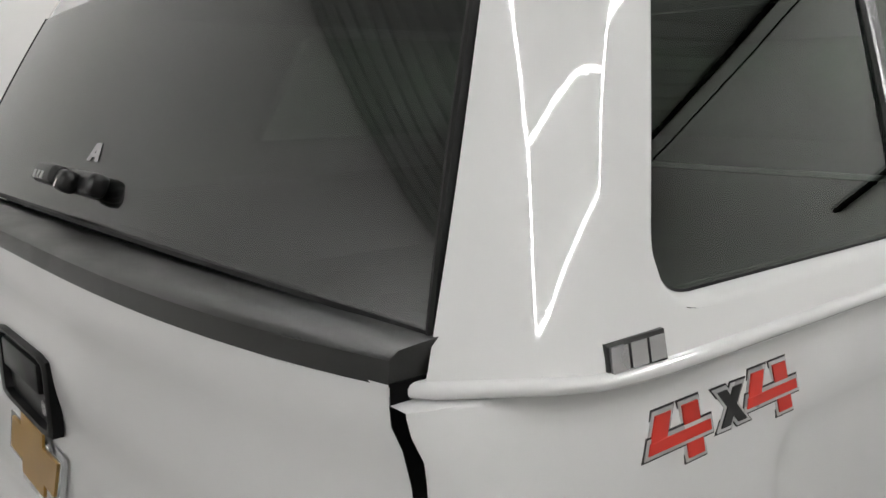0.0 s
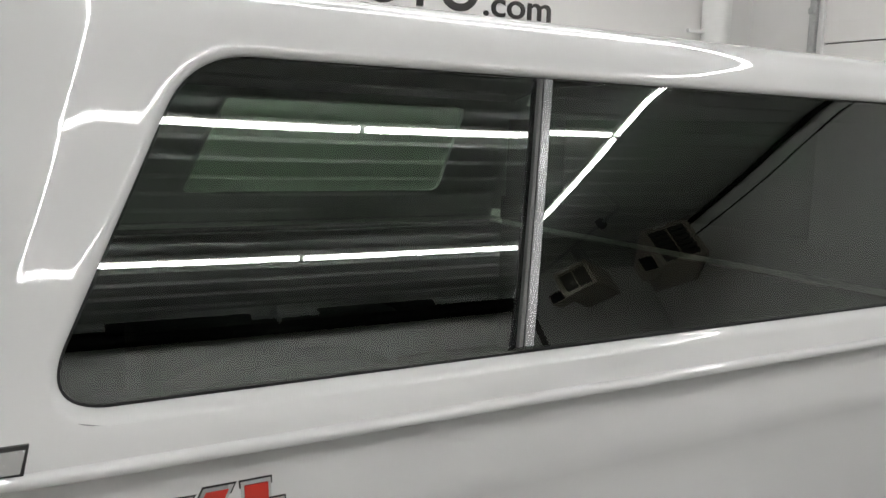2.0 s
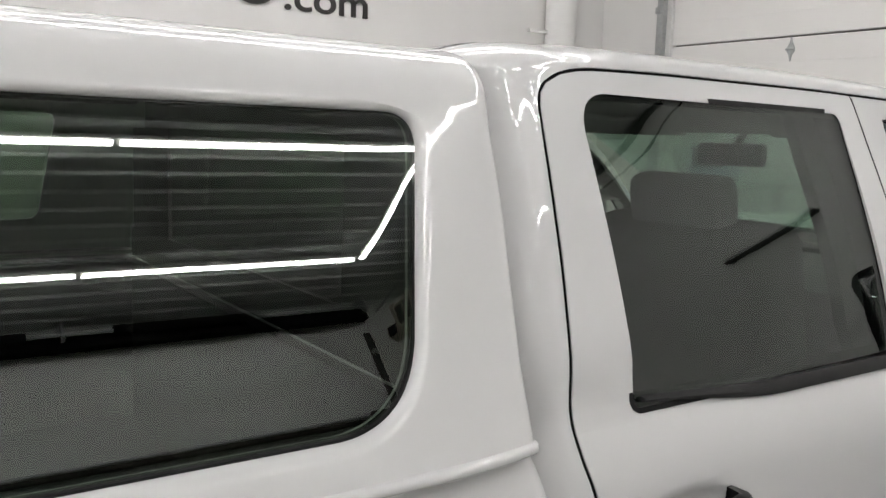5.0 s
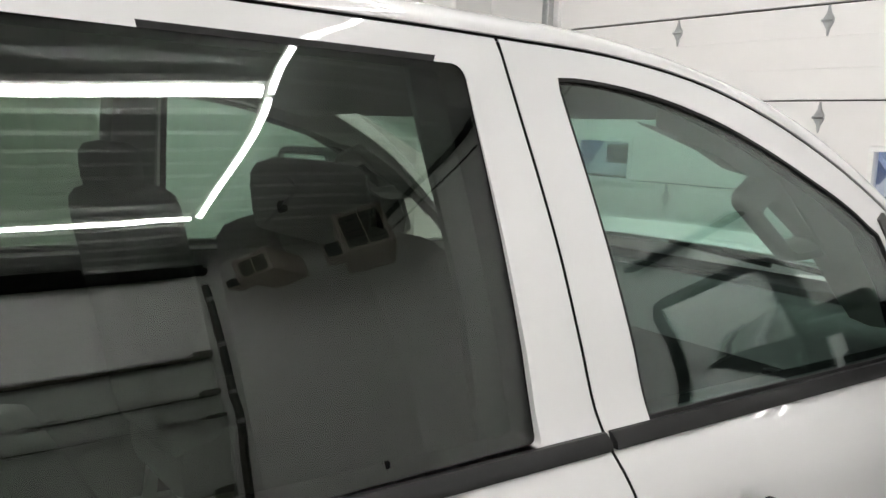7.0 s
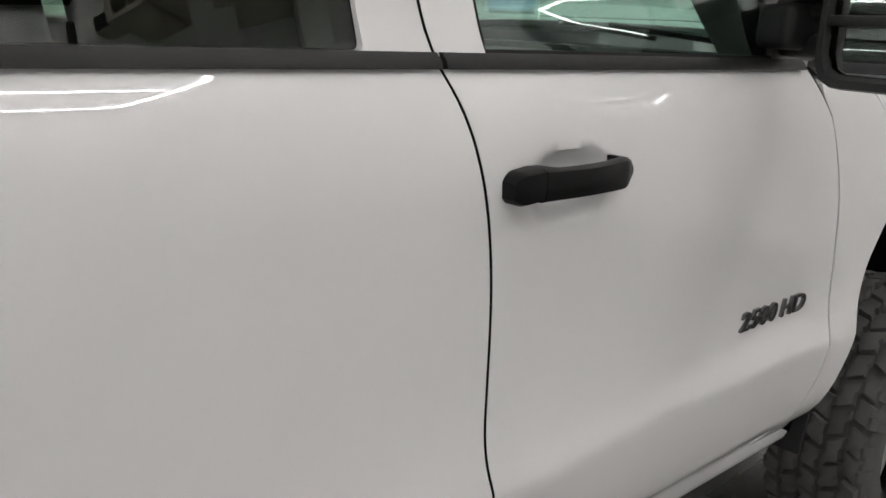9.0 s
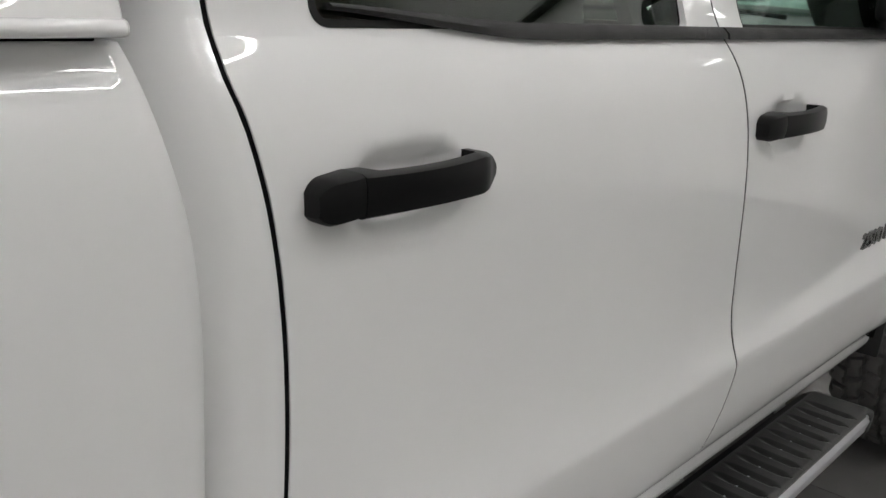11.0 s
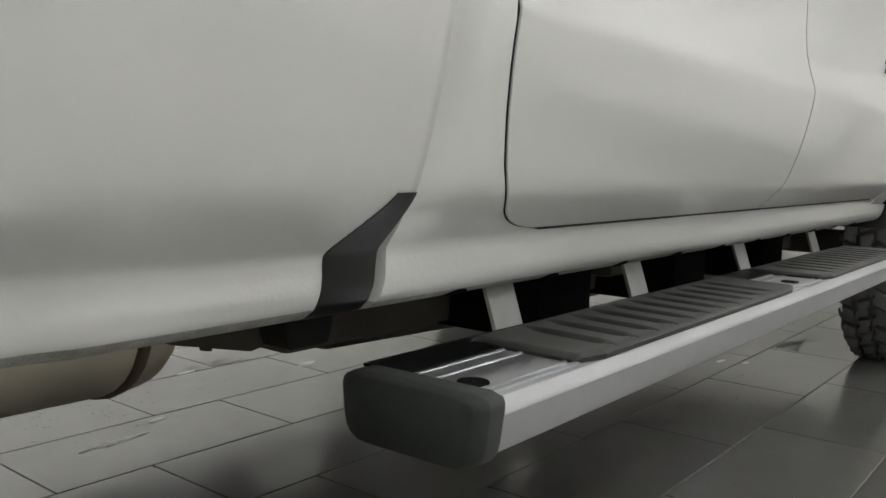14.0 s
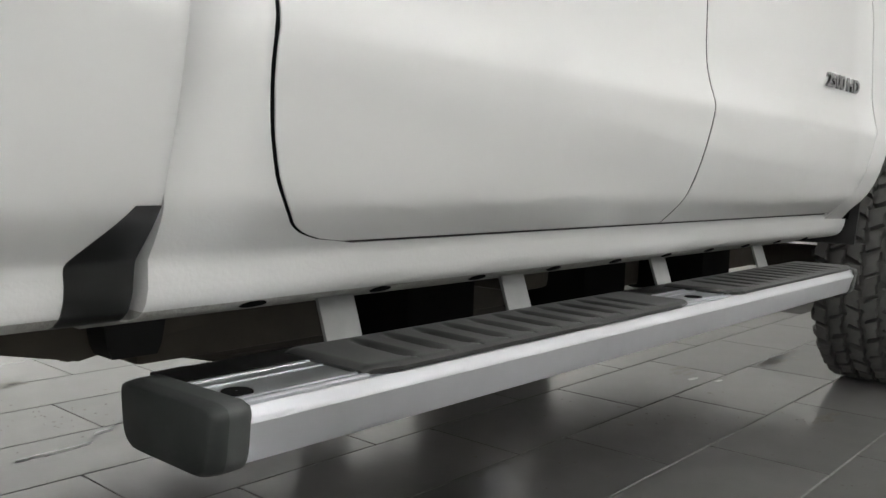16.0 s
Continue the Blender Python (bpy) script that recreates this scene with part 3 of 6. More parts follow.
for xx, yy, zz, turn in ((X1 - 0.02, -2.88, 1.63, 0), (6.35, Y0 + 0.02, 1.79, -90)):
    th = tagged(empty("wall_socket", (xx, yy, zz)), "small dark wall socket", "socket", "wall sockets")
    part("plate", box((0, 0, 0), (0.035, 0.08, 0.11), 0.006), PIPE, th)
    part("face", box((-0.02, 0, 0), (0.02, 0.05, 0.07), 0.004), BLACKHOLE, th)
    th.rotation_euler = (0, 0, radians(turn))

# ---- outside, seen through the door windows ----
tagged(part("ground", box((30, 0, -0.12), (46, 120, 0.1)), material("pale_concrete", (0.50, 0.54, 0.60), 0.9, var=0.2), smooth=False), "pale concrete yard outside the door", kind="structure")
LIGHTGREY = material("pale_car_paint", (0.5, 0.5, 0.52), 0.3, coat=1, var=0.02)
BLUE = material("blue_car_paint", (0.04, 0.07, 0.16), 0.3, coat=1, var=0.02)


def far_car(x, y, paint, label, tall=1.12):
    th = tagged(empty("parked_car", (x, y, -0.07)), label, "car", "cars in the yard")
    th.scale = (1, 1, tall)
    bm = bmesh.new()
    prof = [(-2.2, 0.35), (-2.2, 0.95), (-2.1, 1.15), (-1.2, 1.22), (-0.7, 1.78), (0.9, 1.80), (1.4, 1.2), (2.2, 1.15), (2.25, 0.35)]
    loft(bm, [[(s, a, z) for a, z in prof] for s in (-0.85, 0.85)], closed=True, cap=True)
    bmesh.ops.recalc_face_normals(bm, faces=bm.faces)
    bmesh.ops.bevel(bm, geom=bm.edges[:], offset=0.05, segments=2, affect="EDGES")
    part("body", bm, paint, th)
    part("side_glass", box((-0.86, 0.05, 1.48), (0.02, 1.5, 0.36), 0.008), BLACKHOLE, th)
    for a in (-1.4, 1.4):
        w = part("wheel", lathe([(0.05, -0.9), (0.3, -0.9), (0.33, -0.8), (0.33, -0.65), (0.05, -0.65)], (0, 0, 0), 20), TYRE, th)
        w.rotation_euler = (0, 0, radians(-90))
        w.location = (0, a, 0.33)


tagged(part("backdrop", box((40, 0, 6), (0.5, 120, 13)), material("pale_far_buildings", (0.62, 0.70, 0.82), 0.8, var=0.15, scale=0.4), smooth=False), "pale distant buildings and bright sky beyond the yard", kind="structure")


far_car(18.0, 5.2, LIGHTGREY, "pale grey parked car outside the door")
far_car(19.0, 15.5, BLUE, "dark blue parked car outside the door")
far_car(21.5, 9.2, BLUE, "dark blue parked car outside the door")
far_car(18.0, 12.0, LIGHTGREY, "pale grey parked car outside the door")

# ---- the truck: shared shape ----
YC = 1.0  # middle of the truck
SIDE = 1  # 1: the side towards the camera, -1: the far side
PROFILE = hermite([(0.52, 0.20), (0.538, 0.15), (0.542, 0.105), (0.547, 0.080), (0.556, 0.063), (0.57, 0.054), (0.60, 0.0502), (0.611, 0.0484), (0.6175, 0.0430), (0.636, 0.0265), (0.662, 0.0065), (0.70, -0.0065), (0.744, -0.0160), (0.77, -0.0204), (0.81, -0.0257), (0.832, -0.0279), (0.842, -0.0281), (0.850, -0.0270), (0.862, -0.0238), (0.878, -0.0190), (0.895, -0.0143), (0.912, -0.0107), (0.94, -0.0070), (1.0, -0.004), (1.08, -0.003), (1.16, -0.0035), (1.25, -0.003), (1.31, 0.0), (1.36, 0.007), (1.39, 0.016), (1.41, 0.025), (1.43, 0.038), (1.454, 0.050), (1.55, 0.0775), (1.65, 0.1105), (1.75, 0.1485), (1.85, 0.1895), (1.892, 0.2065), (1.93, 0.2225), (1.95, 0.233)])


def mirrored(y):
    return y if SIDE == 1 else 2 * YC - y


def dent(x, z, cx, cz, rx, rz, depth):
    q = (abs((x - cx) / rx) ** 2.7 + abs((z - cz) / rz) ** 2.7) ** (1 / 2.7)
    return depth * (1 - step(0.86, 1.0, q)) if q < 1 else 0.0


REAR_HANDLE, FRONT_HANDLE = (2.219, 1.286), (3.193, 1.282)


def swell(x, z):
    """How far the cab stands out above the belt line towards its rear corner."""
    return 0.015 * step(2.78, 2.32, x) * step(1.43, 1.53, z)


def cab_side(x, z):
    """The cab's side, doors and front wing."""
    y = PROFILE(z) - swell(x, z)
    for hx, hz in (REAR_HANDLE, FRONT_HANDLE):
        y += dent(x, z, hx + 0.144, hz - 0.008, 0.076, 0.046, 0.020)
    # the wing's flare round the wheel
    if z < 1.3:
        y -= 0.018 * step(4.08, 4.36, x) * step(1.32, 1.15, z) * step(0.55, 0.75, z)
    y += 0.03 * step(4.6, 6.0, x) ** 2
    return (x, mirrored(y), z)


BED_EDGE = hermite([(0.53, 2.068), (0.56, 2.069), (0.61, 2.0715), (0.67, 2.0745), (0.77, 2.0800), (0.85, 2.086), (0.90, 2.094), (1.0, 2.108), (1.1, 2.113), (1.2, 2.114), (1.29, 2.106), (1.35, 2.093), (1.44, 2.072)])


def bed_rear(z):
    return -0.008 + 0.011 * step(1.425, 1.39, z)


def bed_side(x, z):
    """The bed's side with the soft flare over the wheel and a round rear corner."""
    y = PROFILE(z)
    r = 0.07 if x < 1.0 else 0.11
    s = r - math.hypot(max(0.445 + r - x, x - (1.775 - r), 0.0), max(z - (1.330 - r), 0.0))
    y += 0.0085 * step(-0.012, 0.030, s) * step(0.20, 0.05, s)
    z += 0.017 * step(0.28, 0.0, x) * step(1.36, 1.427, z)
    if x < 0.09:
        q = min(1.0, 1 - x / 0.09)
        y += max(0.01, 0.055 - 1.0 * max(0.0, y + 0.003)) * (1 - math.sqrt(max(0, 1 - q * q)))
    edge = BED_EDGE(z)
    if x > edge - 0.005:
        q = (x - edge + 0.005) / 0.005
        y += 0.004 * (1 - math.sqrt(max(0, 1 - min(q, 1) ** 2)))
    return (x, mirrored(y), z)


def edges_near(a, b, n, tight=0.0015):
    """n + 3 values from a to b with one close to each end."""
    v = list(np.linspace(a, b, n + 1))
    return [v[0], v[0] + tight, *v[1:-1], v[-1] - tight, v[-1]]


def panel(name, left, right, z0, z1, nx, nz, surf, mat, parent, label="", fold=0.03):
    """A body panel between two upright edge curves, its rim folded inwards."""
    bm = bmesh.new()
    zs = [z0, z0 + 0.002, *np.linspace(z0 + 0.005, z0 + 0.06, 14), *[z for z in np.linspace(z0 + 0.06, z1, nz)[1:-1] if not 0.818 < z < 0.93], *(np.linspace(0.82, 0.928, 24) if z0 < 0.8 < z1 else ()), z1 - 0.003, z1]
    zs.sort()
    rows = [[surf(x, z) for x in edges_near(left(z), right(z), nx)] for z in zs]
    loft(bm, rows)
    rim = [surf(left(z), z) for z in zs] + [surf(x, z1) for x in edges_near(left(z1), right(z1), nx)][1:] + [surf(right(z), z) for z in zs[::-1]][1:] + [surf(x, z0) for x in edges_near(left(z0), right(z0), nx)[::-1]][1:-1]
    loft(bm, [rim, [(p[0], p[1] + 0.0015 * SIDE, p[2]) for p in rim], [(p[0], p[1] + fold * SIDE, p[2]) for p in rim]], closed=True)
    tidy(bm)
    return part(name, bm, mat, parent, label, angle=60)


truck = tagged(empty("pickup_truck", (0, 0, 0)), "white crew cab pickup truck with black trim parked on the tiles", "pickup truck")

G = 0.0029  # half a panel gap
GR = 0.0034  # half the rear door's gap
REAR_GAP = hermite([(0.60, 2.40), (0.6175, 2.345), (0.622, 2.30), (0.628, 2.272), (0.638, 2.248), (0.655, 2.228), (0.68, 2.208), (0.72, 2.191), (0.77, 2.181), (0.82, 2.179), (0.86, 2.184), (0.92, 2.191), (1.0, 2.199), (1.10, 2.202), (1.20, 2.197), (1.28, 2.187), (1.36, 2.170), (1.41, 2.158), (1.46, 2.158), (1.65, 2.172), (1.85, 2.190), (1.95, 2.20)])
MID_GAP = hermite([(0.60, 3.122), (0.64, 3.141), (0.70, 3.165), (0.78, 3.187), (0.84, 3.196), (0.88, 3.192), (0.92, 3.191), (1.0, 3.193), (1.12, 3.191), (1.2, 3.183), (1.30, 3.163), (1.38, 3.136), (1.41, 3.124), (1.428, 3.118), (1.454, 3.112), (1.70, 3.084), (1.95, 3.055)])
FRONT_GAP = hermite([(0.60, 4.10), (0.70, 4.19), (0.80, 4.222), (0.95, 4.235), (1.1, 4.225), (1.25, 4.19), (1.33, 4.155), (1.40, 4.10), (1.46, 4.07)])
BELT = 1.432
SILL = 0.619

DOOR_TOP = hermite([(2.15, 1.85), (2.20, 1.895), (2.225, 1.9125), (2.26, 1.9245), (2.30, 1.930), (2.36, 1.932), (2.7, 1.936), (3.06, 1.934), (3.30, 1.926), (3.50, 1.897), (3.70, 1.834), (3.87, 1.752), (4.02, 1.655), (4.16, 1.545), (4.27, 1.45)])


def mould(name, x0, x1, surf, parent, up=1.452, kick=False):
    """The black moulding along the belt line."""
    bm = bmesh.new()
    rows = []
    for x in np.linspace(x0, x1, 40):
        lift = 0.030 * step(2.62, 2.24, x) if kick else 0.0
        lo, hi = 1.4285 + lift, (up - 0.004) + lift * 0.55
        c = [surf(x, lo), surf(x, lo), surf(x, (lo + hi) / 2), surf(x, hi), surf(x, hi)]
        off = (0.012, -0.009, -0.012, -0.006, 0.02)
        rows.append([(p[0], p[1] + o * SIDE, p[2]) for p, o in zip(c, off)])
    loft(bm, rows, closed=True, cap=True)
    tidy(bm)
    return part(name, bm, PLASTIC, parent, "black textured belt moulding")


def strip_round(name, loop, surf, wide, proud, mat, parent, label=""):
    """A rubber strip round a window, outside the loop."""
    cx, cz = (sum(p[i] for p in loop) / len(loop) for i in (0, 1))
    n = len(loop)
    rows = []
    for i in range(n):
        a, b = np.array(loop[i - 1]), np.array(loop[(i + 1) % n])
        t = (b - a) / np.linalg.norm(b - a)
        o = np.array((t[1], -t[0]))
        p, q = np.array(loop[i]), np.array(loop[i]) - o * wide
        s0, s1 = surf(*p), surf(*q)
        rows.append([(s0[0], s0[1] + 0.004 * SIDE, s0[2]), (s0[0], s0[1] - proud * SIDE, s0[2]), (s1[0], s1[1] - proud * SIDE, s1[2]), (s1[0], s1[1] + 0.012 * SIDE, s1[2])])
    bm = bmesh.new()
    loft(bm, rows + [rows[0]])
    tidy(bm)
    return part(name, bm, mat, parent, label)


def handle(parent, hx, hz):
    """A strap handle with its key cap, set over the scoop."""
    h = part("handle", bmesh.new(), MATTE, parent, "matte black strap door handle")
    bm = bmesh.new()
    rows = []
    for t in np.linspace(0, 1, 25):
        x = hx + 0.054 + t * 0.196
        zc = hz + 0.001 + 0.005 * t
        hh = 0.0225 - 0.0015 * math.sin(math.pi * t) + (0.002 if 0.85 > t > 0.1 else 0) * t
        if t > 0.9:
            hh *= math.sqrt(max(0.16, 1 - ((t - 0.9) / 0.1) ** 2 * 0.84))
        bow = 0.036 + 0.012 * math.sin(math.pi * min(1, t * 1.02)) - 0.008 * step(0.85, 1, t)
        deep = 0.016 if 0.12 < t < 0.84 else 0.05
        row = []
        for a, b in ((1, -0.75), (0.85, -0.95), (0.35, -1.0), (-0.35, -1.0), (-0.85, -0.95), (-1, -0.75), (-1, 0), (1, 0)):
            y = PROFILE(zc) - bow * (-b) if b < 0 else PROFILE(zc) - bow + deep
            row.append((x, mirrored(y), zc + hh * a))
        rows.append(row)
    loft(bm, rows, closed=True, cap=True)
    tidy(bm)
    me = h.data
    bm.to_mesh(me)
    bm.free()
    me.materials.append(MATTE) if not me.materials else None
    me.shade_smooth()
    me.set_sharp_from_angle(angle=radians(35))
    bm = bmesh.new()
    rows = []
    for t in np.linspace(0, 1, 12):
        x = hx + 0.006 + t * 0.0465
        zc = hz - 0.004 + 0.006 * t
        hh = 0.0220 * (1 + 0.01 * t) * math.sqrt(max(0.1, 1 - (max(0, 0.4 - t) / 0.4) ** 2 * 0.75))
        bow = 0.036 - 0.012 * (1 - t) ** 2
        rows.append([(x, mirrored(PROFILE(zc) - bow * b), zc + hh * a) for a, b in ((1, 0.7), (0.85, 0.93), (0.4, 1), (-0.4, 1), (-0.85, 0.93), (-1, 0.7), (-1, -0.3), (1, -0.3))])
    loft(bm, rows, closed=True, cap=True)
    tidy(bm)
    part("handle_cap", bm, MATTE, parent, "matte black key cap of the handle", angle=35)


# side window outlines in (x, z)
def rear_window(n):
    return rounded_quad([(2.279, 1.448), (3.010, 1.448), (2.990, 1.895), (2.270, 1.897)], [0.012, 0.01, 0.02, 0.06], n)


def rear_frame(n):
    b = [(REAR_GAP(BELT) + GR, BELT), (MID_GAP(BELT) - G, BELT)]
    f = [(MID_GAP(z) - G, z) for z in np.linspace(BELT, DOOR_TOP(3.057), 12)]
    t = [(x, DOOR_TOP(x)) for x in np.linspace(3.055 - G, 2.215, 30)]
    r = [(2.215, DOOR_TOP(2.215)), (2.207, 1.9003), (2.2005, 1.8910), (2.1962, 1.879), (2.1940, 1.866), (2.1895 + GR, 1.85)] + [(REAR_GAP(z) + GR, z) for z in np.linspace(1.80, BELT, 10)]
    return [resample(s, n) for s in (b, f, t, r)]


FW_TOP = hermite([(3.13, 1.892), (3.20, 1.893), (3.31, 1.885), (3.50, 1.846), (3.70, 1.770), (3.88, 1.676), (3.97, 1.60)])


def front_window(n):
    b = [(3.203, 1.448), (3.985, 1.448)]
    f = [(3.985, 1.448), (3.955, 1.55), (3.905, 1.662)]
    t = [(3.905, 1.662)] + [(x, FW_TOP(x)) for x in np.linspace(3.88, 3.175, 26)] + [(3.153, 1.891)]
    r = [(3.153, 1.891), (3.150, 1.880), (3.203, 1.448)]
    return [resample(s, n) for s in (b, f, t, r)]


def front_frame(n):
    b = [(MID_GAP(BELT) + G, BELT), (FRONT_GAP(BELT) - G, BELT)]
    f = [(FRONT_GAP(BELT) - G, BELT), (4.12, 1.46), (4.10, 1.50), (4.06, 1.575), (4.0, 1.635)]
    t = [(4.0, 1.635), (3.98, 1.683)] + [(x, DOOR_TOP(x)) for x in np.linspace(3.93, 3.06 + G, 30)]
    r = [(MID_GAP(z) + G, z) for z in np.linspace(DOOR_TOP(3.06), BELT, 12)]
    return [resample(s, n) for s in (b, f, t, r)]


def glass_surface(x, z):
    """The rear door's glass, slightly bowed towards its front edge."""
    q = (x, mirrored(PROFILE(z) if z > 1.52 else PROFILE(1.52) - 0.285 * (1.52 - z)), z)
    return (x, q[1] + SIDE * (-0.008 + 0.032 * max(0.0, x - 2.40) ** 2 - 0.02 * (z - 1.67) * step(2.35, 2.9, x)), z)


def door(name, left, right, frame_fn, window_fn, hx, hz, glass_mat, label, glass_label, mould_range, kick):
    """A cab door: lower skin with folded rim, window frame, pane, rubber, moulding and handle."""
    d = panel(name, left, right, SILL, BELT, 64, 56, cab_side, PAINT, truck, label)
    n = 24
    outer, inner = join_sides(frame_fn(n)), join_sides(window_fn(n))
    bm = bmesh.new()
    ring_patch(bm, outer, inner, cab_side, 5)
    lip(bm, outer, 0.03, cab_side)
    tidy(bm)
    part("window_surround", bm, PAINT, d, angle=50)
    bm = bmesh.new()
    rim = [cab_side(*p) for p in inner]
    sunk = [max(0.0008, 0.004 - 0.0015 + SIDE * (glass_surface(*p)[1] - cab_side(*p)[1])) if hx < 3 else 0.0008 for p in inner]
    loft(bm, [[(q[0], q[1] + e * SIDE, q[2]) for q, e in zip(rim, sunk)], [(q[0], q[1] + 0.055 * SIDE, q[2]) for q in rim]], closed=True)
    tidy(bm)
    part("window_channel", bm, BLACKHOLE, d)
    if hx < 3:
        bm = bmesh.new()
        loft(bm, [rim, [(q[0], q[1] + e * SIDE, q[2]) for q, e in zip(rim, sunk)]], closed=True)
        tidy(bm)
        part("window_reveal", bm, PAINT, d)
    if hx < 3:
        strip_round("window_rubber", inner, lambda x, z: (x, glass_surface(x, z)[1] + 0.004 * SIDE, z), -0.008, 0.001, RUBBER, d, "black rubber window seal")
    else:
        strip_round("window_rubber", inner, cab_side, 0.005, -0.0006, RUBBER, d, "black rubber window seal")
    # wider felt run inside the top edge
    bm = bmesh.new()
    top = window_fn(n)[2]
    loft(bm, [[(q[0], q[1] + dy * SIDE, q[2]) for surf in (glass_surface if hx < 3 else cab_side,) for q in (surf(x, z + 0.003), surf(x, z - 0.010)) for dy in (0.009,)] for x, z in top])
    part("window_felt", bm, BLACKHOLE, d)
    pane("window_pane", inner, glass_surface if hx < 3 else cab_side, 0.004, glass_mat, d, glass_label, 0.004)
    # inner trim board below the window
    bm = bmesh.new()
    loft(bm, [[(x, cab_side(x, z)[1] + 0.09 * SIDE, z) for x in np.linspace(left(z) + 0.02, right(z) - 0.02, 6)] for z in (0.66, 1.0, 1.3, 1.43)])
    part("door_trim", bm, DASH, d)
    mould("belt_moulding", mould_range[0], mould_range[1], cab_side, d, kick=kick)
    handle(d, hx, hz)
    return d


def corner_round(x, z=1.0):
    """How far the cab's rear corner falls away."""
    gap = REAR_GAP(min(z, 1.85))
    begin = min(2.178, gap - 0.008)
    low = 0.085 * step(0.58, 0.88, z) * max(0.0, (begin - x) / (begin - 2.085)) ** 2.0
    low += 0.003 * step(gap - 0.007, gap - 0.026, x) * step(0.66, 0.78, z)
    start = gap - 0.008
    high = 0.105 * min(1.0, max(0.0, (start - x) / (start - 2.085))) ** 2.0
    k = step(1.30, 1.60, z)
    return low * (1 - k) + high * k


def soiled(ob, level=0.5535, guard=0.60):
    """Gives a panel's foot its road dirt, and its pebbled stone guard above that."""
    ob.data.materials.append(DIRTY)
    ob.data.materials.append(GUARD)
    for p in ob.data.polygons:
        if p.center.z < level:
            p.material_index = 1
        elif p.center.x > 1.9 and p.center.z < guard:
            p.material_index = 2
    return ob


def offset_edge(f, o):
    return lambda z: f(z) + o


def build_cab_side():
    door("rear_door", offset_edge(REAR_GAP, GR), offset_edge(MID_GAP, -G), rear_frame, rear_window, *REAR_HANDLE, PRIVACY, "white rear door with black handle", "dark privacy glass", (2.292, 3.114), True)
    fd = door("front_door", offset_edge(MID_GAP, G), offset_edge(FRONT_GAP, -G), front_frame, front_window, *FRONT_HANDLE, CLEAR, "white front door with black handle", "lightly green tinted glass", (3.122, 4.06), False)
    # black sail and upright bar at the window's front corner
    bm = bmesh.new()
    tri = [(3.955, 1.446), (4.105, 1.446), (4.098, 1.495), (4.03, 1.595), (3.935, 1.70), (3.912, 1.688), (3.948, 1.60)]
    loft(bm, [[(p[0], p[1] + o * SIDE, p[2]) for p in (cab_side(*q) for q in tri)] for o in (0.01, -0.005)], closed=True, cap=True)
    bmesh.ops.recalc_face_normals(bm, faces=bm.faces)
    part("sail_panel", bm, SAILGREY, fd, "dark grey plastic sail panel", smooth=False)
    # inner trim of the post between the doors
    bm = bmesh.new()
    rows = []
    for z in np.linspace(1.38, 1.90, 12):
        a, b, y = 2.985 - 0.02 * step(1.5, 1.9, z), MID_GAP(z) + 0.052, PROFILE(z)
        rows.append([(x, mirrored(y + o), z) for x, o in ((a + 0.03, 0.06), (a, 0.085), (a + 0.02, 0.125), (b - 0.02, 0.125), (b, 0.085), (b - 0.02, 0.06))])
    loft(bm, rows, closed=True, cap=True)
    tidy(bm)
    part("pillar_trim", bm, DASH, truck, "dark inner trim of the middle post")
    # rounded cab corner behind the rear door
    bm = bmesh.new()
    zs = [0.52, 0.538, 0.54, 0.542, 0.545, 0.55, 0.556, 0.565, 0.58, 0.60, 0.61, 0.6165, *np.linspace(SILL, 0.72, 24), *np.linspace(0.74, 1.85, 50)]
    rows = []
    for z in zs:
        x1 = REAR_GAP(z) - GR if z >= SILL else 2.345
        row = []
        for x in [x1, x1 - 0.002, *np.linspace(min(2.19, x1) - 0.004, 2.085, 18)]:
            row.append((x, mirrored(PROFILE(z) - swell(x, z) + corner_round(x, z)), z))
        row.append((2.084, mirrored(PROFILE(z) + 0.30), z))
        rows.append(row)
    loft(bm, rows)
    loft(bm, [[r[0] for r in rows], [(r[0][0], r[0][1] + 0.03 * SIDE, r[0][2]) for r in rows]])
    tidy(bm)
    soiled(part("cab_corner", bm, PAINT, truck, angle=60), guard=0.665)
    # black rubber behind the gaps
    def seal(path, wide, deep):
        bm = bmesh.new()
        rows = []
        for i, p in enumerate(path):
            a, c = path[max(i - 1, 0)], path[min(i + 1, len(path) - 1)]
            d = math.hypot(c[0] - a[0], c[1] - a[1])
            n = (-(c[1] - a[1]) / d * wide, (c[0] - a[0]) / d * wide)
            rows.append([(p[0] + n[0] * s, mirrored(PROFILE(min(1.95, p[1] + n[1] * s)) - swell(p[0], p[1]) + deep), p[1] + n[1] * s) for s in (-1, 1)])
        loft(bm, rows)
        part("gap_seal", bm, BLACKHOLE, truck)

    arch_path = [(REAR_GAP(z), z) for z in np.linspace(SILL, 1.82, 60)] + [(2.1897, 1.85), (2.1908, 1.866), (2.1932, 1.8795), (2.198, 1.8915), (2.2045, 1.9010), (2.2125, 1.9075), (2.222, 1.9132)] + [(x, DOOR_TOP(x) + 0.0023) for x in np.linspace(2.25, 4.2, 80)]
    seal(arch_path, 0.0058, 0.0022)
    seal([(MID_GAP(z), z) for z in np.linspace(SILL, 1.93, 70)], 0.0045, 0.0008)
    seal([(FRONT_GAP(z), z) for z in np.linspace(SILL, 1.44, 70)], 0.006, 0.0018)
    # dark strip under the doors, standing in for the shade in the sill gap
    bm = bmesh.new()
    loft(bm, [[(x, cab_side(x, SILL)[1] + 0.012 * SIDE, SILL - 0.0016 + o) for o in (-0.0022, 0.0022)] for x in np.linspace(2.33, 4.12, 20)])
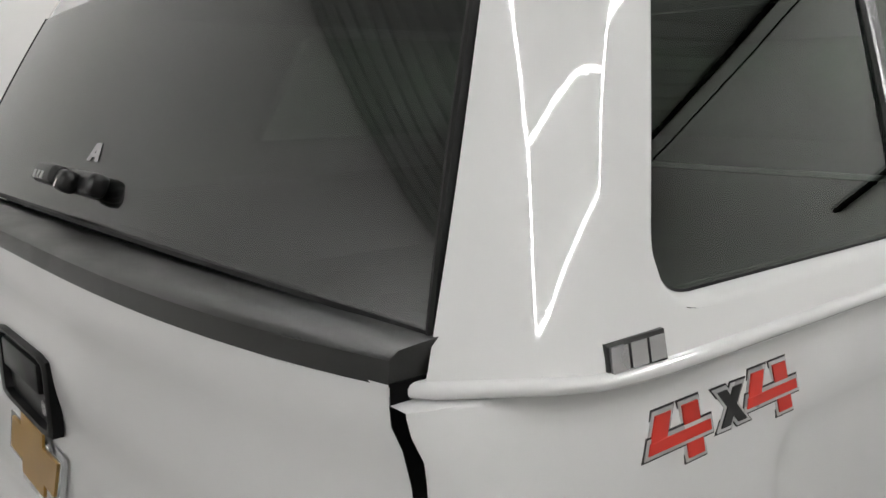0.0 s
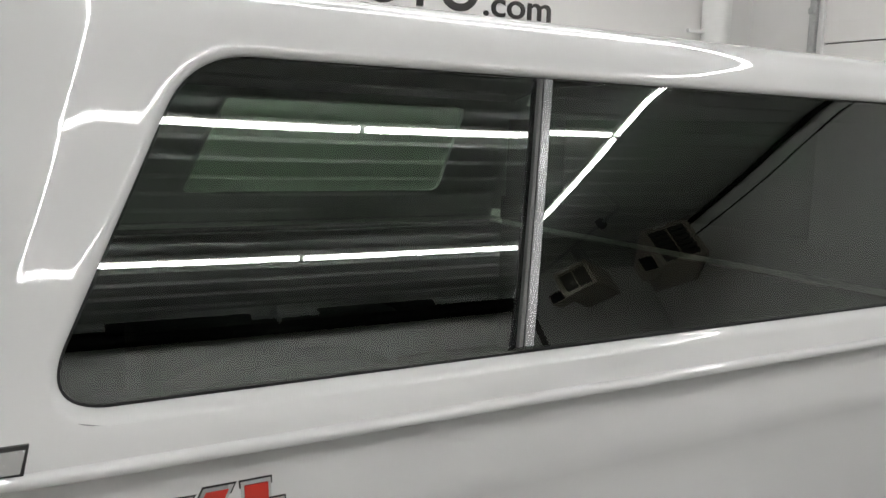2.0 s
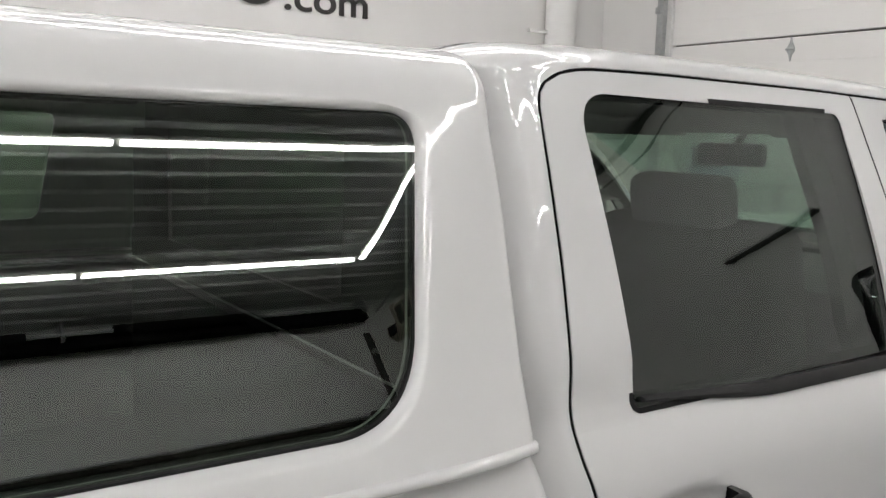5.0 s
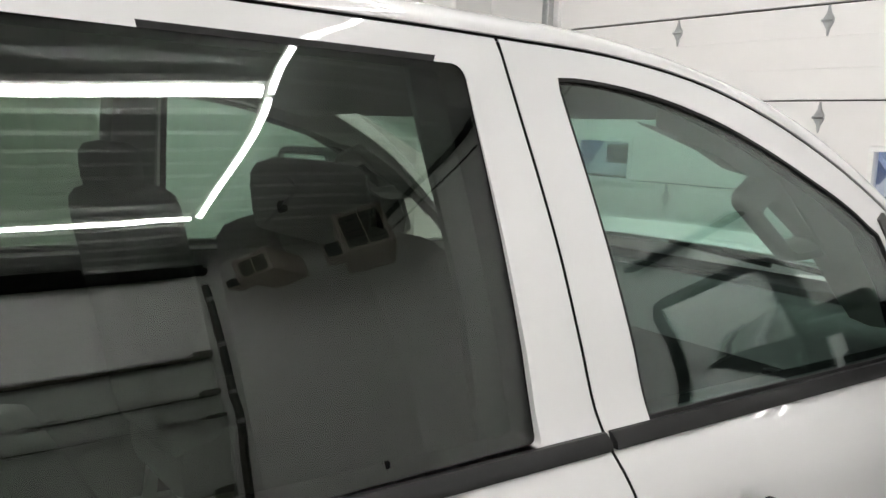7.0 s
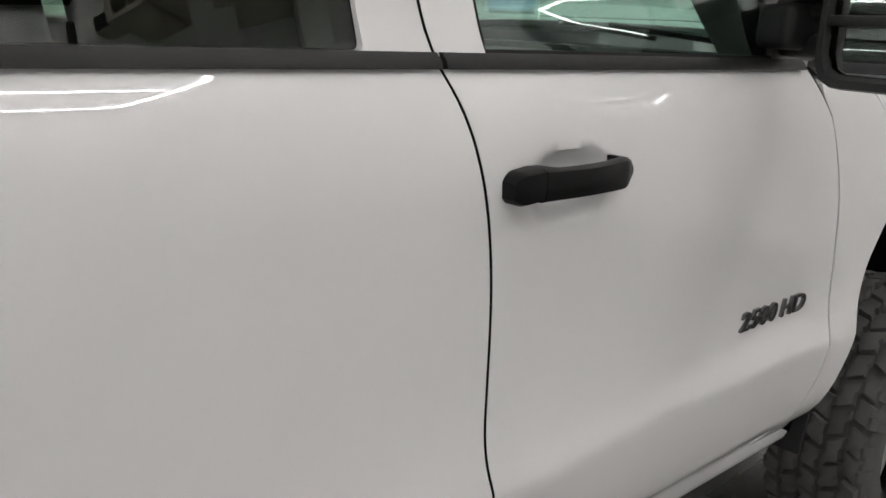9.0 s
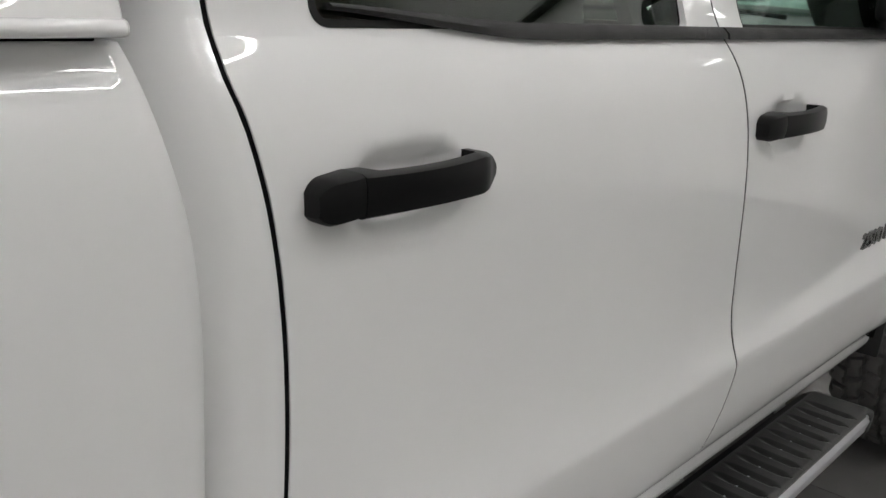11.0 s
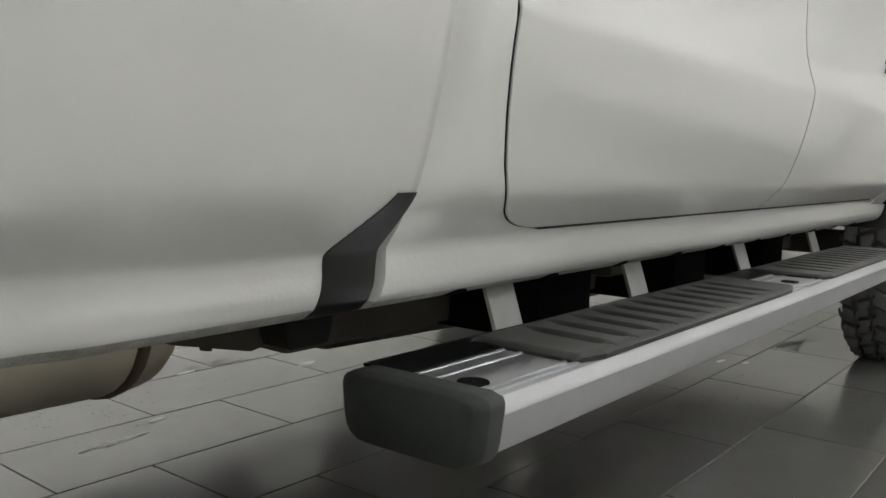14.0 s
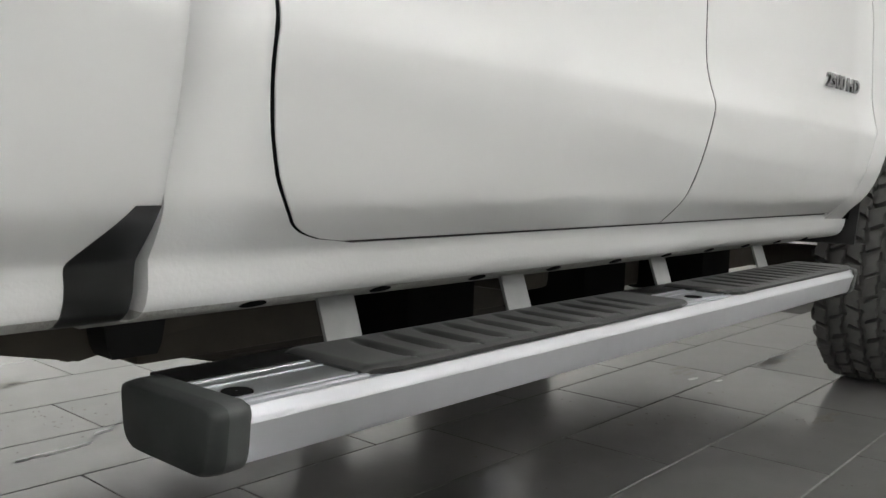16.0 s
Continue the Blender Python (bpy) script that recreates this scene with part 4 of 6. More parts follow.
    part("gap_seal", bm, RUBBER, truck)
    # rocker panel below the doors
    bm = bmesh.new()
    rows = []
    zs = [0.52, 0.538, 0.54, 0.542, 0.545, 0.55, 0.556, 0.565, 0.58, 0.60, 0.61, SILL - 0.0032]
    for x in np.linspace(2.345, 4.29, 70):
        rows.append([cab_side(x, z) for z in zs] + [(x, mirrored(PROFILE(SILL) + 0.03), SILL - 0.0032)])
    loft(bm, rows)
    tidy(bm)
    rocker = soiled(part("rocker_panel", bm, PAINT, truck, angle=60))
    for x in np.arange(2.225, 4.2, 0.2):
        pl = part("drain_plug", lathe([(0.001, -0.002), (0.016, -0.0016), (0.0185, 0.003)], (0, 0, 0), 20), BLACKHOLE, rocker)
        pl.location = (x, mirrored(0.0725), 0.5502)
        pl.scale = (1.1, 1, 0.5)
        pl.rotation_euler = (radians(62 * SIDE), 0, 0 if SIDE == 1 else radians(180))
    # front wing with wheel arch
    bm = bmesh.new()
    arch = [(4.255, 0.60), (4.30, 0.70), (4.345, 0.85), (4.40, 1.0), (4.47, 1.09), (4.60, 1.135), (4.97, 1.15), (5.30, 1.135), (5.45, 1.08), (5.54, 0.95), (5.60, 0.80), (5.63, 0.60)]
    outer = [(FRONT_GAP(0.605) + G, 0.602)] + [(FRONT_GAP(z) + G, z) for z in np.linspace(0.64, 1.40, 14)] + [(4.3, 1.425), (4.7, 1.40), (5.1, 1.36), (5.5, 1.30), (5.85, 1.22), (5.97, 1.0), (5.99, 0.62)]
    a, b = resample(outer, 70), resample(arch, 70)
    rows = [[cab_side(p[0] * (1 - t) + q[0] * t, p[1] * (1 - t) + q[1] * t) for p, q in zip(a, b)] for t in (0, 0.03, 0.2, 0.4, 0.6, 0.8, 0.93, 1)]
    rows.append([(p[0], p[1] + 0.03 * SIDE, p[2]) for p in rows[-1]])
    rows.insert(0, [(p[0], p[1] + 0.03 * SIDE, p[2]) for p in rows[0]])
    loft(bm, rows)
    tidy(bm)
    part("front_wing", bm, PAINT, truck, angle=60)
    bm = bmesh.new()
    loft(bm, [[(q[0], mirrored(y), q[1]) for q in b] for y in (0.03, 0.62)])
    part("wheel_arch_liner", bm, BLACKHOLE, truck)
    # black mud guard behind the front wheel
    bm = bmesh.new()
    add_box(bm, (4.335, mirrored(0.16), 0.60), (0.012, 0.27, 0.16), 0.003, Matrix.Rotation(radians(14), 4, "Y"))
    part("mud_guard", bm, PLASTIC, truck)


for SIDE in (1, -1):
    build_cab_side()
SIDE = 1

# door badge
badge_bm = text_mesh("2500 HD", 0.062, 0.003, 0.25, bold=0.0012)
xs = [v.co.x for v in badge_bm.verts]
for v in badge_bm.verts:
    x = 3.866 + (v.co.x - min(xs)) / (max(xs) - min(xs)) * 0.262
    z = 0.942 + v.co.y * 0.80
    v.co = (x, cab_side(x, z)[1] - 0.004 - v.co.z, z)
front_door_right = [o for o in truck.children if o.name.startswith("front_door")][0]
bmesh.ops.remove_doubles(badge_bm, verts=badge_bm.verts[:], dist=1e-5)
badge_bm.faces.index_update()
todo = set(badge_bm.faces)
while todo:
    # each character of the badge is a piece of its own
    stack = [min(todo, key=lambda f: f.index)]
    island = set(stack)
    while stack:
        for v in stack.pop().verts:
            for f in v.link_faces:
                if f not in island:
                    island.add(f)
                    stack.append(f)
    todo -= island
    bm = bmesh.new()
    made = {}
    for f in sorted(island, key=lambda f: f.index):
        for v in f.verts:
            if v not in made:
                made[v] = bm.verts.new(v.co)
        bm.faces.new([made[v] for v in f.verts])
    part("badge_letter", bm, DULL, front_door_right, "chrome badge character", smooth=False)
badge_bm.free()

# roof, rails and pillars
for SIDE in (1, -1):
    bm = bmesh.new()
    rows = []
    for x in [2.085, 2.087, 2.092, 2.10, 2.112, 2.125, 2.14, 2.155, 2.17, 2.182, 2.186, 2.1865, 2.1875, 2.1887, 2.19, 2.1925, 2.195, 2.1985, 2.202, 2.206, *np.linspace(2.21, 2.4, 20), *np.linspace(2.42, 4.62, 56)]:
        full = DOOR_TOP(min(max(x, 2.36), 4.27)) - max(0, x - 4.27) * 0.78
        zd = 1.85 if x <= 2.1865 else min(full, DOOR_TOP(min(x, 4.27)) - max(0, x - 4.27) * 0.78) + 0.0045
        if 2.1865 < x < 2.222:
            zd = float(np.interp(x, [2.1865, 2.1875, 2.190, 2.195, 2.202, 2.210, 2.222], [1.85, 1.866, 1.880, 1.8925, 1.9022, 1.9090, 1.9152]))
        drop = 0.036 * max(0, (2.26 - x) / 0.175) ** 2.2
        wide = 0.16 - 0.075 * step(3.45, 3.75, x)
        y0 = PROFILE(min(full, 1.94)) - swell(x, 1.94)
        rr = []
        for s in np.linspace(0, 1, 9)[:-1]:
            z = zd + (max(full, zd + 0.0008) - zd) * s
            rr.append((x, mirrored(PROFILE(min(z, 1.94)) - swell(x, z) + corner_round(x, 1.85)), z - drop * s))
        for a in np.linspace(0, math.pi / 2, 10):
            k = 1 + 0.15 * step(3.45, 3.8, x)
            rr.append((x, mirrored(y0 + corner_round(x, 1.85) * math.cos(a) + wide * (1 - math.cos(a))), max(full, zd + 0.001) + 0.045 * k * math.sin(a) - drop))
        rr.insert(0, (x, rr[0][1] + 0.03 * SIDE, zd + 0.001))
        rr.append((x, rr[-1][1] + 0.02 * SIDE, rr[-1][2] - 0.05))
        rows.append(rr)
    loft(bm, rows)
    tidy(bm)
    part("roof_rail", bm, PAINT, truck, angle=70)
SIDE = 1
bm = bmesh.new()
rows = []
for x in [2.085, 2.092, 2.10, 2.112, 2.125, 2.14, 2.155, 2.17, *np.linspace(2.2, 3.55, 24), 3.57]:
    e = DOOR_TOP(max(x, 2.36)) + 0.046 - 0.036 * max(0, (2.26 - x) / 0.175) ** 2.2
    rows.append([(x, YC + s * (YC - 0.36), e + 0.028 * (1 - s * s) * step(2.05, 3.0, x) - 0.02 * step(3.45, 3.6, x)) for s in np.linspace(-1, 1, 17)])
loft(bm, rows)
tidy(bm)
part("roof_panel", bm, PAINT, truck, angle=60)
bm = bmesh.new()
loft(bm, [[(x, YC + s * 0.78, 1.915 - 0.02 * abs(s) ** 3 - 0.05 * step(3.3, 3.6, x)) for s in np.linspace(-1, 1, 9)] for x in np.linspace(2.14, 3.6, 8)])
part("headliner", bm, LINING, truck, "grey cloth headliner")
# windscreen
bm = bmesh.new()
for d in (0.0, 0.006):
    loft(bm, [[(3.56 + 1.06 * t + 0.10 * (1 - s * s) * t, YC + s * (0.66 + 0.13 * t), 1.955 - 0.475 * t - 0.02 * (1 - t) * t - d) for s in np.linspace(-1, 1, 13)] for t in np.linspace(0, 1, 9)])
ws = part("windscreen", bm, CLEAR, truck, "green tinted windscreen")
ws.visible_shadow = False
for s in (-1, 1):
    SIDE = -s
    low = [(3.42, 1.835), (3.595, 1.790), (3.673, 1.760), (3.78, 1.745), (3.90, 1.675), (3.982, 1.600), (4.045, 1.555), (4.11, 1.50), (4.20, 1.43)]
    high = [(3.42, 1.93), (3.62, 1.905), (3.73, 1.865), (3.84, 1.805), (3.97, 1.725), (4.07, 1.635), (4.16, 1.56), (4.27, 1.43)]
    bm = bmesh.new()
    rows = []
    for p, q in zip(resample(low, 20), resample(high, 20)):
        y0, y1 = 0.250, PROFILE(min(1.94, q[1])) + 0.04
        rows.append([(p[0], mirrored(y0 + 0.05), p[1] + 0.01), (p[0], mirrored(y0), p[1]), (p[0] * 0.7 + q[0] * 0.3, mirrored(y0 * 0.75 + y1 * 0.25), p[1] * 0.7 + q[1] * 0.3), (q[0], mirrored(y1), q[1])])
    loft(bm, rows)
    tidy(bm)
    part("pillar_trim", bm, LINING, truck, "grey pillar trim", angle=50)
    outer = join_sides(rounded_quad([(3.862, 1.590), (3.985, 1.594), (3.765, 1.776), (3.668, 1.716)], [0.03, 0.012, 0.02, 0.035], 16))
    hole = join_sides(rounded_quad([(3.842, 1.629), (3.912, 1.637), (3.780, 1.712), (3.747, 1.690)], [0.012, 0.012, 0.012, 0.012], 16))
    bm = bmesh.new()
    loft(bm, [[(a[0] * (1 - k) + h[0] * k, mirrored(0.262 - o), a[1] * (1 - k) + h[1] * k) for a, h in zip(outer, hole)] for k, o in ((0, -0.02), (0, 0.0), (0.12, 0.012), (0.5, 0.02), (0.88, 0.012), (1, 0), (1, -0.02))], closed=True)
    tidy(bm)
    part("grab_handle", bm, LINING, truck, "grey pillar grab handle", angle=50)
    part("sun_visor", box((3.62, YC + s * 0.38, 1.885), (0.17, 0.42, 0.02), 0.008, Matrix.Rotation(radians(14), 4, "Y")), LINING, truck, "grey sun visor")
SIDE = 1
# back of the cab with its window
bm = bmesh.new()
add_box(bm, (2.135, YC, 1.0), (0.03, 1.70, 0.92), 0.01)
for s in (-1, 1):
    add_box(bm, (2.135, YC + s * 0.66, 1.66), (0.03, 0.14, 0.44), 0.005)
add_box(bm, (2.135, YC, 1.885), (0.03, 1.30, 0.05), 0.005)
part("cab_back", bm, PAINT, truck)
g = part("back_window", box((2.135, YC, 1.67), (0.006, 1.20, 0.42)), PRIVACY, truck, "dark rear cab window")
g.visible_shadow = False
# bonnet, nose, cowl
bm = bmesh.new()
rows = []
for x in np.linspace(4.55, 6.0, 16):
    e = np.interp(x, [4.55, 4.7, 5.1, 5.5, 5.85, 6.0], [1.425, 1.405, 1.362, 1.302, 1.222, 1.15])
    rows.append([(x, YC + s * (YC - 0.045 - 0.03 * step(4.6, 6.0, x) ** 2), e + 0.085 * (1 - abs(s) ** 3.2) + (0.02 * step(0.55, 0.5, abs(s)) * step(4.6, 5.0, x))) for s in np.linspace(-1, 1, 25)])
loft(bm, rows)
tidy(bm)
part("bonnet", bm, PAINT, truck, angle=60)
part("cowl", box((4.58, YC, 1.42), (0.2, 1.7, 0.04), 0.01), PLASTIC, truck)
part("nose", box((5.96, YC, 0.92), (0.10, 1.9, 0.46), 0.03), PAINT, truck)
part("front_bumper", box((6.02, YC, 0.62), (0.22, 1.95, 0.26), 0.05), CHROME, truck)
for s in (-1, 1):
    part("wiper", tube([(4.60, YC + s * 0.1 - 0.35, 1.47), (4.545, YC + s * 0.1 - 0.02, 1.505)], 0.008, 8), MATTE, truck)

# ---- cab inside ----
bm = bmesh.new()
rows = []
for x, z in ((4.55, 1.40), (4.30, 1.405), (4.08, 1.39), (3.99, 1.34), (3.97, 1.22), (4.02, 1.0), (4.2, 0.9)):
    rows.append([(x - 0.03 * math.cos(s * 1.2), YC + s * 0.86, z + 0.02 * (1 - s * s)) for s in np.linspace(-1, 1, 13)])
loft(bm, rows)
part("dashboard", bm, DASH, truck, "dark textured dashboard")
part("instrument_hood", box((4.02, YC + 0.42, 1.42), (0.22, 0.42, 0.09), 0.035), DASH, truck)
part("screen_bezel", box((3.985, YC, 1.30), (0.03, 0.26, 0.16), 0.01), MATTE, truck)
part("air_vent", box((3.965, YC - 0.70, 1.29), (0.03, 0.12, 0.11), 0.02), MATTE, truck)
part("console", box((3.45, YC, 0.98), (0.72, 0.28, 0.30), 0.03), DASH, truck)
bm = bmesh.new()
rows = []
for k in range(33):
    a = 2 * math.pi * k / 32
    c = Vector((3.80, YC + 0.42, 1.27)) + 0.185 * (math.cos(a) * Vector((0, 1, 0)) + math.sin(a) * Vector((0.42, 0, 0.907)))
    rows.append(c)
tube(rows, 0.016, 8, bm)
for a in (0.0, math.pi, -math.pi / 2):
    tube([(3.80, YC + 0.42, 1.27), Vector((3.80, YC + 0.42, 1.27)) + 0.18 * (math.cos(a) * Vector((0, 1, 0)) + math.sin(a) * Vector((0.42, 0, 0.907)))], 0.014, 8, bm)
add_box(bm, (3.80, YC + 0.42, 1.27), (0.05, 0.14, 0.12), 0.03)
part("steering_wheel", bm, MATTE, truck, "black steering wheel")
m_ = part("inside_mirror", box((3.72, YC, 1.80), (0.035, 0.25, 0.075), 0.015), MATTE, truck, "black inside mirror")
part("mirror_stem", tube([(3.73, YC, 1.82), (3.79, YC, 1.88)], 0.012, 8), MATTE, truck)


def seat(x, y, w, label):
    """A seat with back and head restraint."""
    s = part("seat", box((x, y, 0.98), (0.52, w, 0.20), 0.06), CLOTH, truck, label)
    part("seat_back", box((x - 0.27, y, 1.33), (0.17, w, 0.66), 0.06, Matrix.Rotation(radians(-12), 4, "Y"), 3), CLOTH, s)
    return s


for y, back, wide in ((YC - 0.44, 0.0, 0.54), (YC + 0.50, 0.04, 0.44)):
    s = seat(3.32 - back, y, wide, "dark grey cloth front seat")
    part("head_restraint", box((2.965 - back, y, 1.695), (0.09, 0.28, 0.13), 0.044, Matrix.Rotation(radians(-8), 4, "Y"), 3), CLOTH, s)
    for a in (-0.06, 0.06):
        part("restraint_post", tube([(2.975 - back, y + a, 1.62), (2.965 - back, y + a, 1.70)], 0.006, 8), CHROME, s)
s = seat(2.52, YC, 1.50, "dark grey cloth rear bench seat")
for y in (YC - 0.5, YC + 0.5):
    part("head_restraint", box((2.23, y, 1.70), (0.09, 0.26, 0.14), 0.04, None, 3), CLOTH, s)
part("cab_floor", box((3.1, YC, 0.60), (2.2, 1.66, 0.06), 0.01), BLACKHOLE, truck)


# ---- tow mirrors ----
def tow_mirror(sgn):
    """A tall towing mirror on two arms."""
    f = lambda y: y if sgn > 0 else 2 * YC - y  # noqa: E731
    th = part("tow_mirror", bmesh.new(), PLASTIC, truck, "tall black towing mirror")
    bm = bmesh.new()
    # head: rim ring round the glass and a bulged back, the glass looks backwards
    c = Vector((3.820, -0.208, 1.572))
    ring = join_sides([[(a, b) for a, b in s] for s in rounded_quad([(-0.13, -0.165), (0.13, -0.165), (0.13, 0.175), (-0.13, 0.175)], [0.045] * 4, 10)])
    rows = []
    for scale, dx in ((0.86, 0.012), (0.9, -0.004), (0.98, -0.006), (1.0, 0.01), (1.0, 0.06), (0.93, 0.10), (0.7, 0.135), (0.3, 0.15)):
        rows.append([(c.x + dx + (0.30 * a * scale), f(c.y + a * scale), c.z + b * scale) for a, b in ring])
    vs = loft(bm, rows, closed=True)
    bm.faces.new(vs[-1])
    tidy(bm)
    bm.to_mesh(th.data)
    bm.free()
    th.data.shade_smooth()
    th.data.set_sharp_from_angle(angle=radians(40))
    for z0, z1 in ((-0.045, 0.145), (-0.14, -0.065)):
        tilt = Matrix.Rotation(radians(-21 * sgn), 4, "Z")
        part("mirror_glass", box((c.x + 0.014, f(c.y), c.z + (z0 + z1) / 2), (0.006, 0.222, z1 - z0), 0.0, tilt), MIRROR, th, "silver mirror glass", smooth=False)
    part("divider_bar", box((c.x + 0.006, f(c.y), c.z - 0.055), (0.02, 0.238, 0.018), 0.004, Matrix.Rotation(radians(-18 * sgn), 4, "Z")), PLASTIC, th)
    for z in (1.475, 1.535):
        part("arm", tube([(4.01, f(0.07), z), (3.945, f(-0.02), z), (3.895, f(-0.12), z)], 0.022, 12), PLASTIC, th)
    part("arm_cover", box((3.930, f(0.012), 1.506), (0.08, 0.095, 0.080), 0.022, Matrix.Rotation(radians(-25 * sgn), 4, "Z"), 3), PLASTIC, th)
    part("arm_cap", box((3.925, f(-0.03), 1.572), (0.09, 0.15, 0.036), 0.017, Matrix.Rotation(radians(-20 * sgn), 4, "Z"), 3), PLASTIC, th)


for s in (1, -1):
    tow_mirror(s)

# ---- bed ----
for SIDE in (1, -1):
    # bed side: a ring round the wheel arch
    front_edge = BED_EDGE
    arch = [(0.54, 0.57), (0.56, 0.75), (0.62, 0.92), (0.74, 1.03), (0.9, 1.075), (1.08, 1.085), (1.26, 1.075), (1.42, 1.03), (1.54, 0.92), (1.60, 0.75), (1.62, 0.57)]
    bm = bmesh.new()
    zs = [0.5465, 0.548, *np.linspace(0.550, 0.68, 30), *np.linspace(0.692, 0.82, 12), *np.linspace(0.826, 0.93, 22), *np.linspace(0.945, 1.424, 34), 1.4275]

    def row_of(z):
        return edges_near(bed_rear(z), front_edge(z), 120)

    grid = [[bm.verts.new(bed_side(x, z)) for x in row_of(z)] for z in zs]
    inside = lambda x, z: z < np.interp(x, [p[0] for p in arch], [p[1] for p in arch]) and 0.54 < x < 1.62  # noqa: E731
    for a, b in zip(grid, grid[1:]):
        for i in range(len(a) - 1):
            p = (a[i].co + b[i + 1].co) / 2
            if not inside(p.x, p.z) and not (p.x < 0.062 and p.z < 1.362):
                bm.faces.new((a[i], a[i + 1], b[i + 1], b[i]))
    bmesh.ops.delete(bm, geom=[v for v in bm.verts if not v.link_faces], context="VERTS")
    low_rim = [bed_side(x, zs[0]) for x in row_of(zs[0]) if not 0.53 < x < 1.63]
    for seg in ([p for p in low_rim if p[0] < 1], [p for p in low_rim if p[0] > 1]):
        loft(bm, [seg, [(p[0], p[1] + 0.025 * SIDE, p[2] - 0.001) for p in seg]])
    top_rim = [bed_side(x, zs[-1]) for x in row_of(zs[-1])]
    loft(bm, [top_rim, [(p[0], p[1] + 0.06 * SIDE, p[2] + 0.001) for p in top_rim]])
    e = [bed_side(front_edge(z), z) for z in zs]
    loft(bm, [e, [(p[0], p[1] + 0.004 * SIDE, p[2]) for p in e], [(p[0], p[1] + 0.05 * SIDE, p[2]) for p in e]])
    tidy(bm)
    soiled(part("bed_side", bm, PAINT, truck, "white bed side with soft wheel flare", angle=60), 0.5585)
    bm = bmesh.new()
    loft(bm, [[(q[0], mirrored(y), q[1]) for q in resample(arch, 40)] for y in (-0.018, 0.0, 0.55)])
    part("wheel_arch_liner", bm, BLACKHOLE, truck)
    # black protective film strap on the lower front corner
    bm = bmesh.new()
    rows = []
    left = hermite([(0.536, 1.997), (0.55, 1.999), (0.59, 2.001), (0.612, 2.002), (0.622, 2.010), (0.64, 2.026), (0.655, 2.039), (0.666, 2.047)])
    for z in [0.5468, 0.548, *np.linspace(0.550, 0.666, 40)]:
        rows.append([(x, bed_side(x, z)[1] - 0.002 * SIDE, z) for x in np.linspace(left(z), front_edge(z) - 0.002, 8)])
    loft(bm, rows)
    rim = rows[0] + [r[-1] for r in rows[1:]] + rows[-1][::-1][1:] + [r[0] for r in rows[::-1]][1:-1]
    loft(bm, [rim, [(p[0], p[1] + 0.004 * SIDE, p[2]) for p in rim]], closed=True)
    tidy(bm)
    part("film_strap", bm, FILM, truck, "black protective film strap")
SIDE = 1
# bed box inside
bm = bmesh.new()
add_box(bm, (1.05, YC, 0.93), (2.0, 1.72, 0.03))
add_box(bm, (2.06, YC, 1.17), (0.03, 1.86, 0.50))
for s in (-1, 1):
    add_box(bm, (1.05, YC + s * 0.86, 1.17), (2.0, 0.03, 0.5))
    add_box(bm, (1.08, YC + s * 0.74, 1.06), (0.85, 0.24, 0.24), 0.04)
part("bed_liner", bm, LINER, truck, "dark grey bed liner")

# tailgate
def tail(y, z):
    """The tailgate's outer skin."""
    s = (y - YC) / 0.93
    x = -0.066 + 0.070 * min(1.0, abs(s)) ** 3 - 0.012 * step(1.36, 1.43, z) + 0.012 * step(1.30, 1.2, z) - 0.02 * step(1.0, 0.9, z)
    return (x, y, z)


bm = bmesh.new()
zs = edges_near(0.78, 1.462, 40)
ys = edges_near(0.078, 2 * YC - 0.078, 60)
def gate_half(z):
    return 1.0 - (0.061 + 0.012 * step(1.412, 1.432, z))


rows = [[tail(YC + (y - YC) / 0.922 * gate_half(z), z) for y in ys] for z in zs]
loft(bm, rows)
rim = [r[0] for r in rows] + rows[-1][1:] + [r[-1] for r in rows[::-1]][1:] + rows[0][::-1][1:-1]
tidy(bm)
gate = part("tailgate", bm, PAINT, truck, "white tailgate with black handle", angle=60)
# rim coloured black to give the gap round the tailgate its shade
bm = bmesh.new()
loft(bm, [[(p[0] + 0.001, p[1], p[2]) for p in rim], [(p[0] + 0.05, p[1], p[2]) for p in rim]], closed=True)
tidy(bm)
part("gate_rim", bm, BLACKHOLE, gate, "inner rim of the tailgate, coloured black for the gap shade")
# black top cap
bm = bmesh.new()
prof = [(-0.054, 1.455), (-0.063, 1.460), (-0.061, 1.4805), (-0.052, 1.487), (0.0, 1.491), (0.03, 1.487), (0.03, 1.455)]
rows = []
for s in np.linspace(-1, 1, 41):
    y = YC + s * 0.925
    bend = 0.055 * abs(s) ** 4 - 0.020 * (1 - abs(s) ** 3)
    rows.append([(x + bend, y, z + (0.008 * (1 - s * s) if z > 1.47 else 0.003 * (1 - s * s))) for x, z in prof])
loft(bm, rows, closed=True, cap=True)
tidy(bm)
part("top_cap", bm, CAPTOP, gate, "black textured plastic top cap", angle=35)
# handle set in a black bezel
YH = 0.985
bm = bmesh.new()
ring = join_sides(rounded_quad([(-0.15, -0.064), (0.15, -0.064), (0.15, 0.064), (-0.15, 0.064)], [0.02] * 4, 8))
xh = tail(YH, 1.25)[0]
loft(bm, [[(xh + d, YH - a * k, 1.250 + b * k) for a, b in ring] for k, d in ((1.0, 0.004), (1.0, -0.012), (0.95, -0.016), (0.86, -0.014), (0.82, -0.003))], closed=True)
bm.faces.new([bm.verts.new((xh - 0.003, YH - a * 0.82, 1.250 + b * 0.82)) for a, b in ring])
tidy(bm)
tg = part("tailgate_handle", bm, MATTE, gate, "black tailgate handle in its bezel")
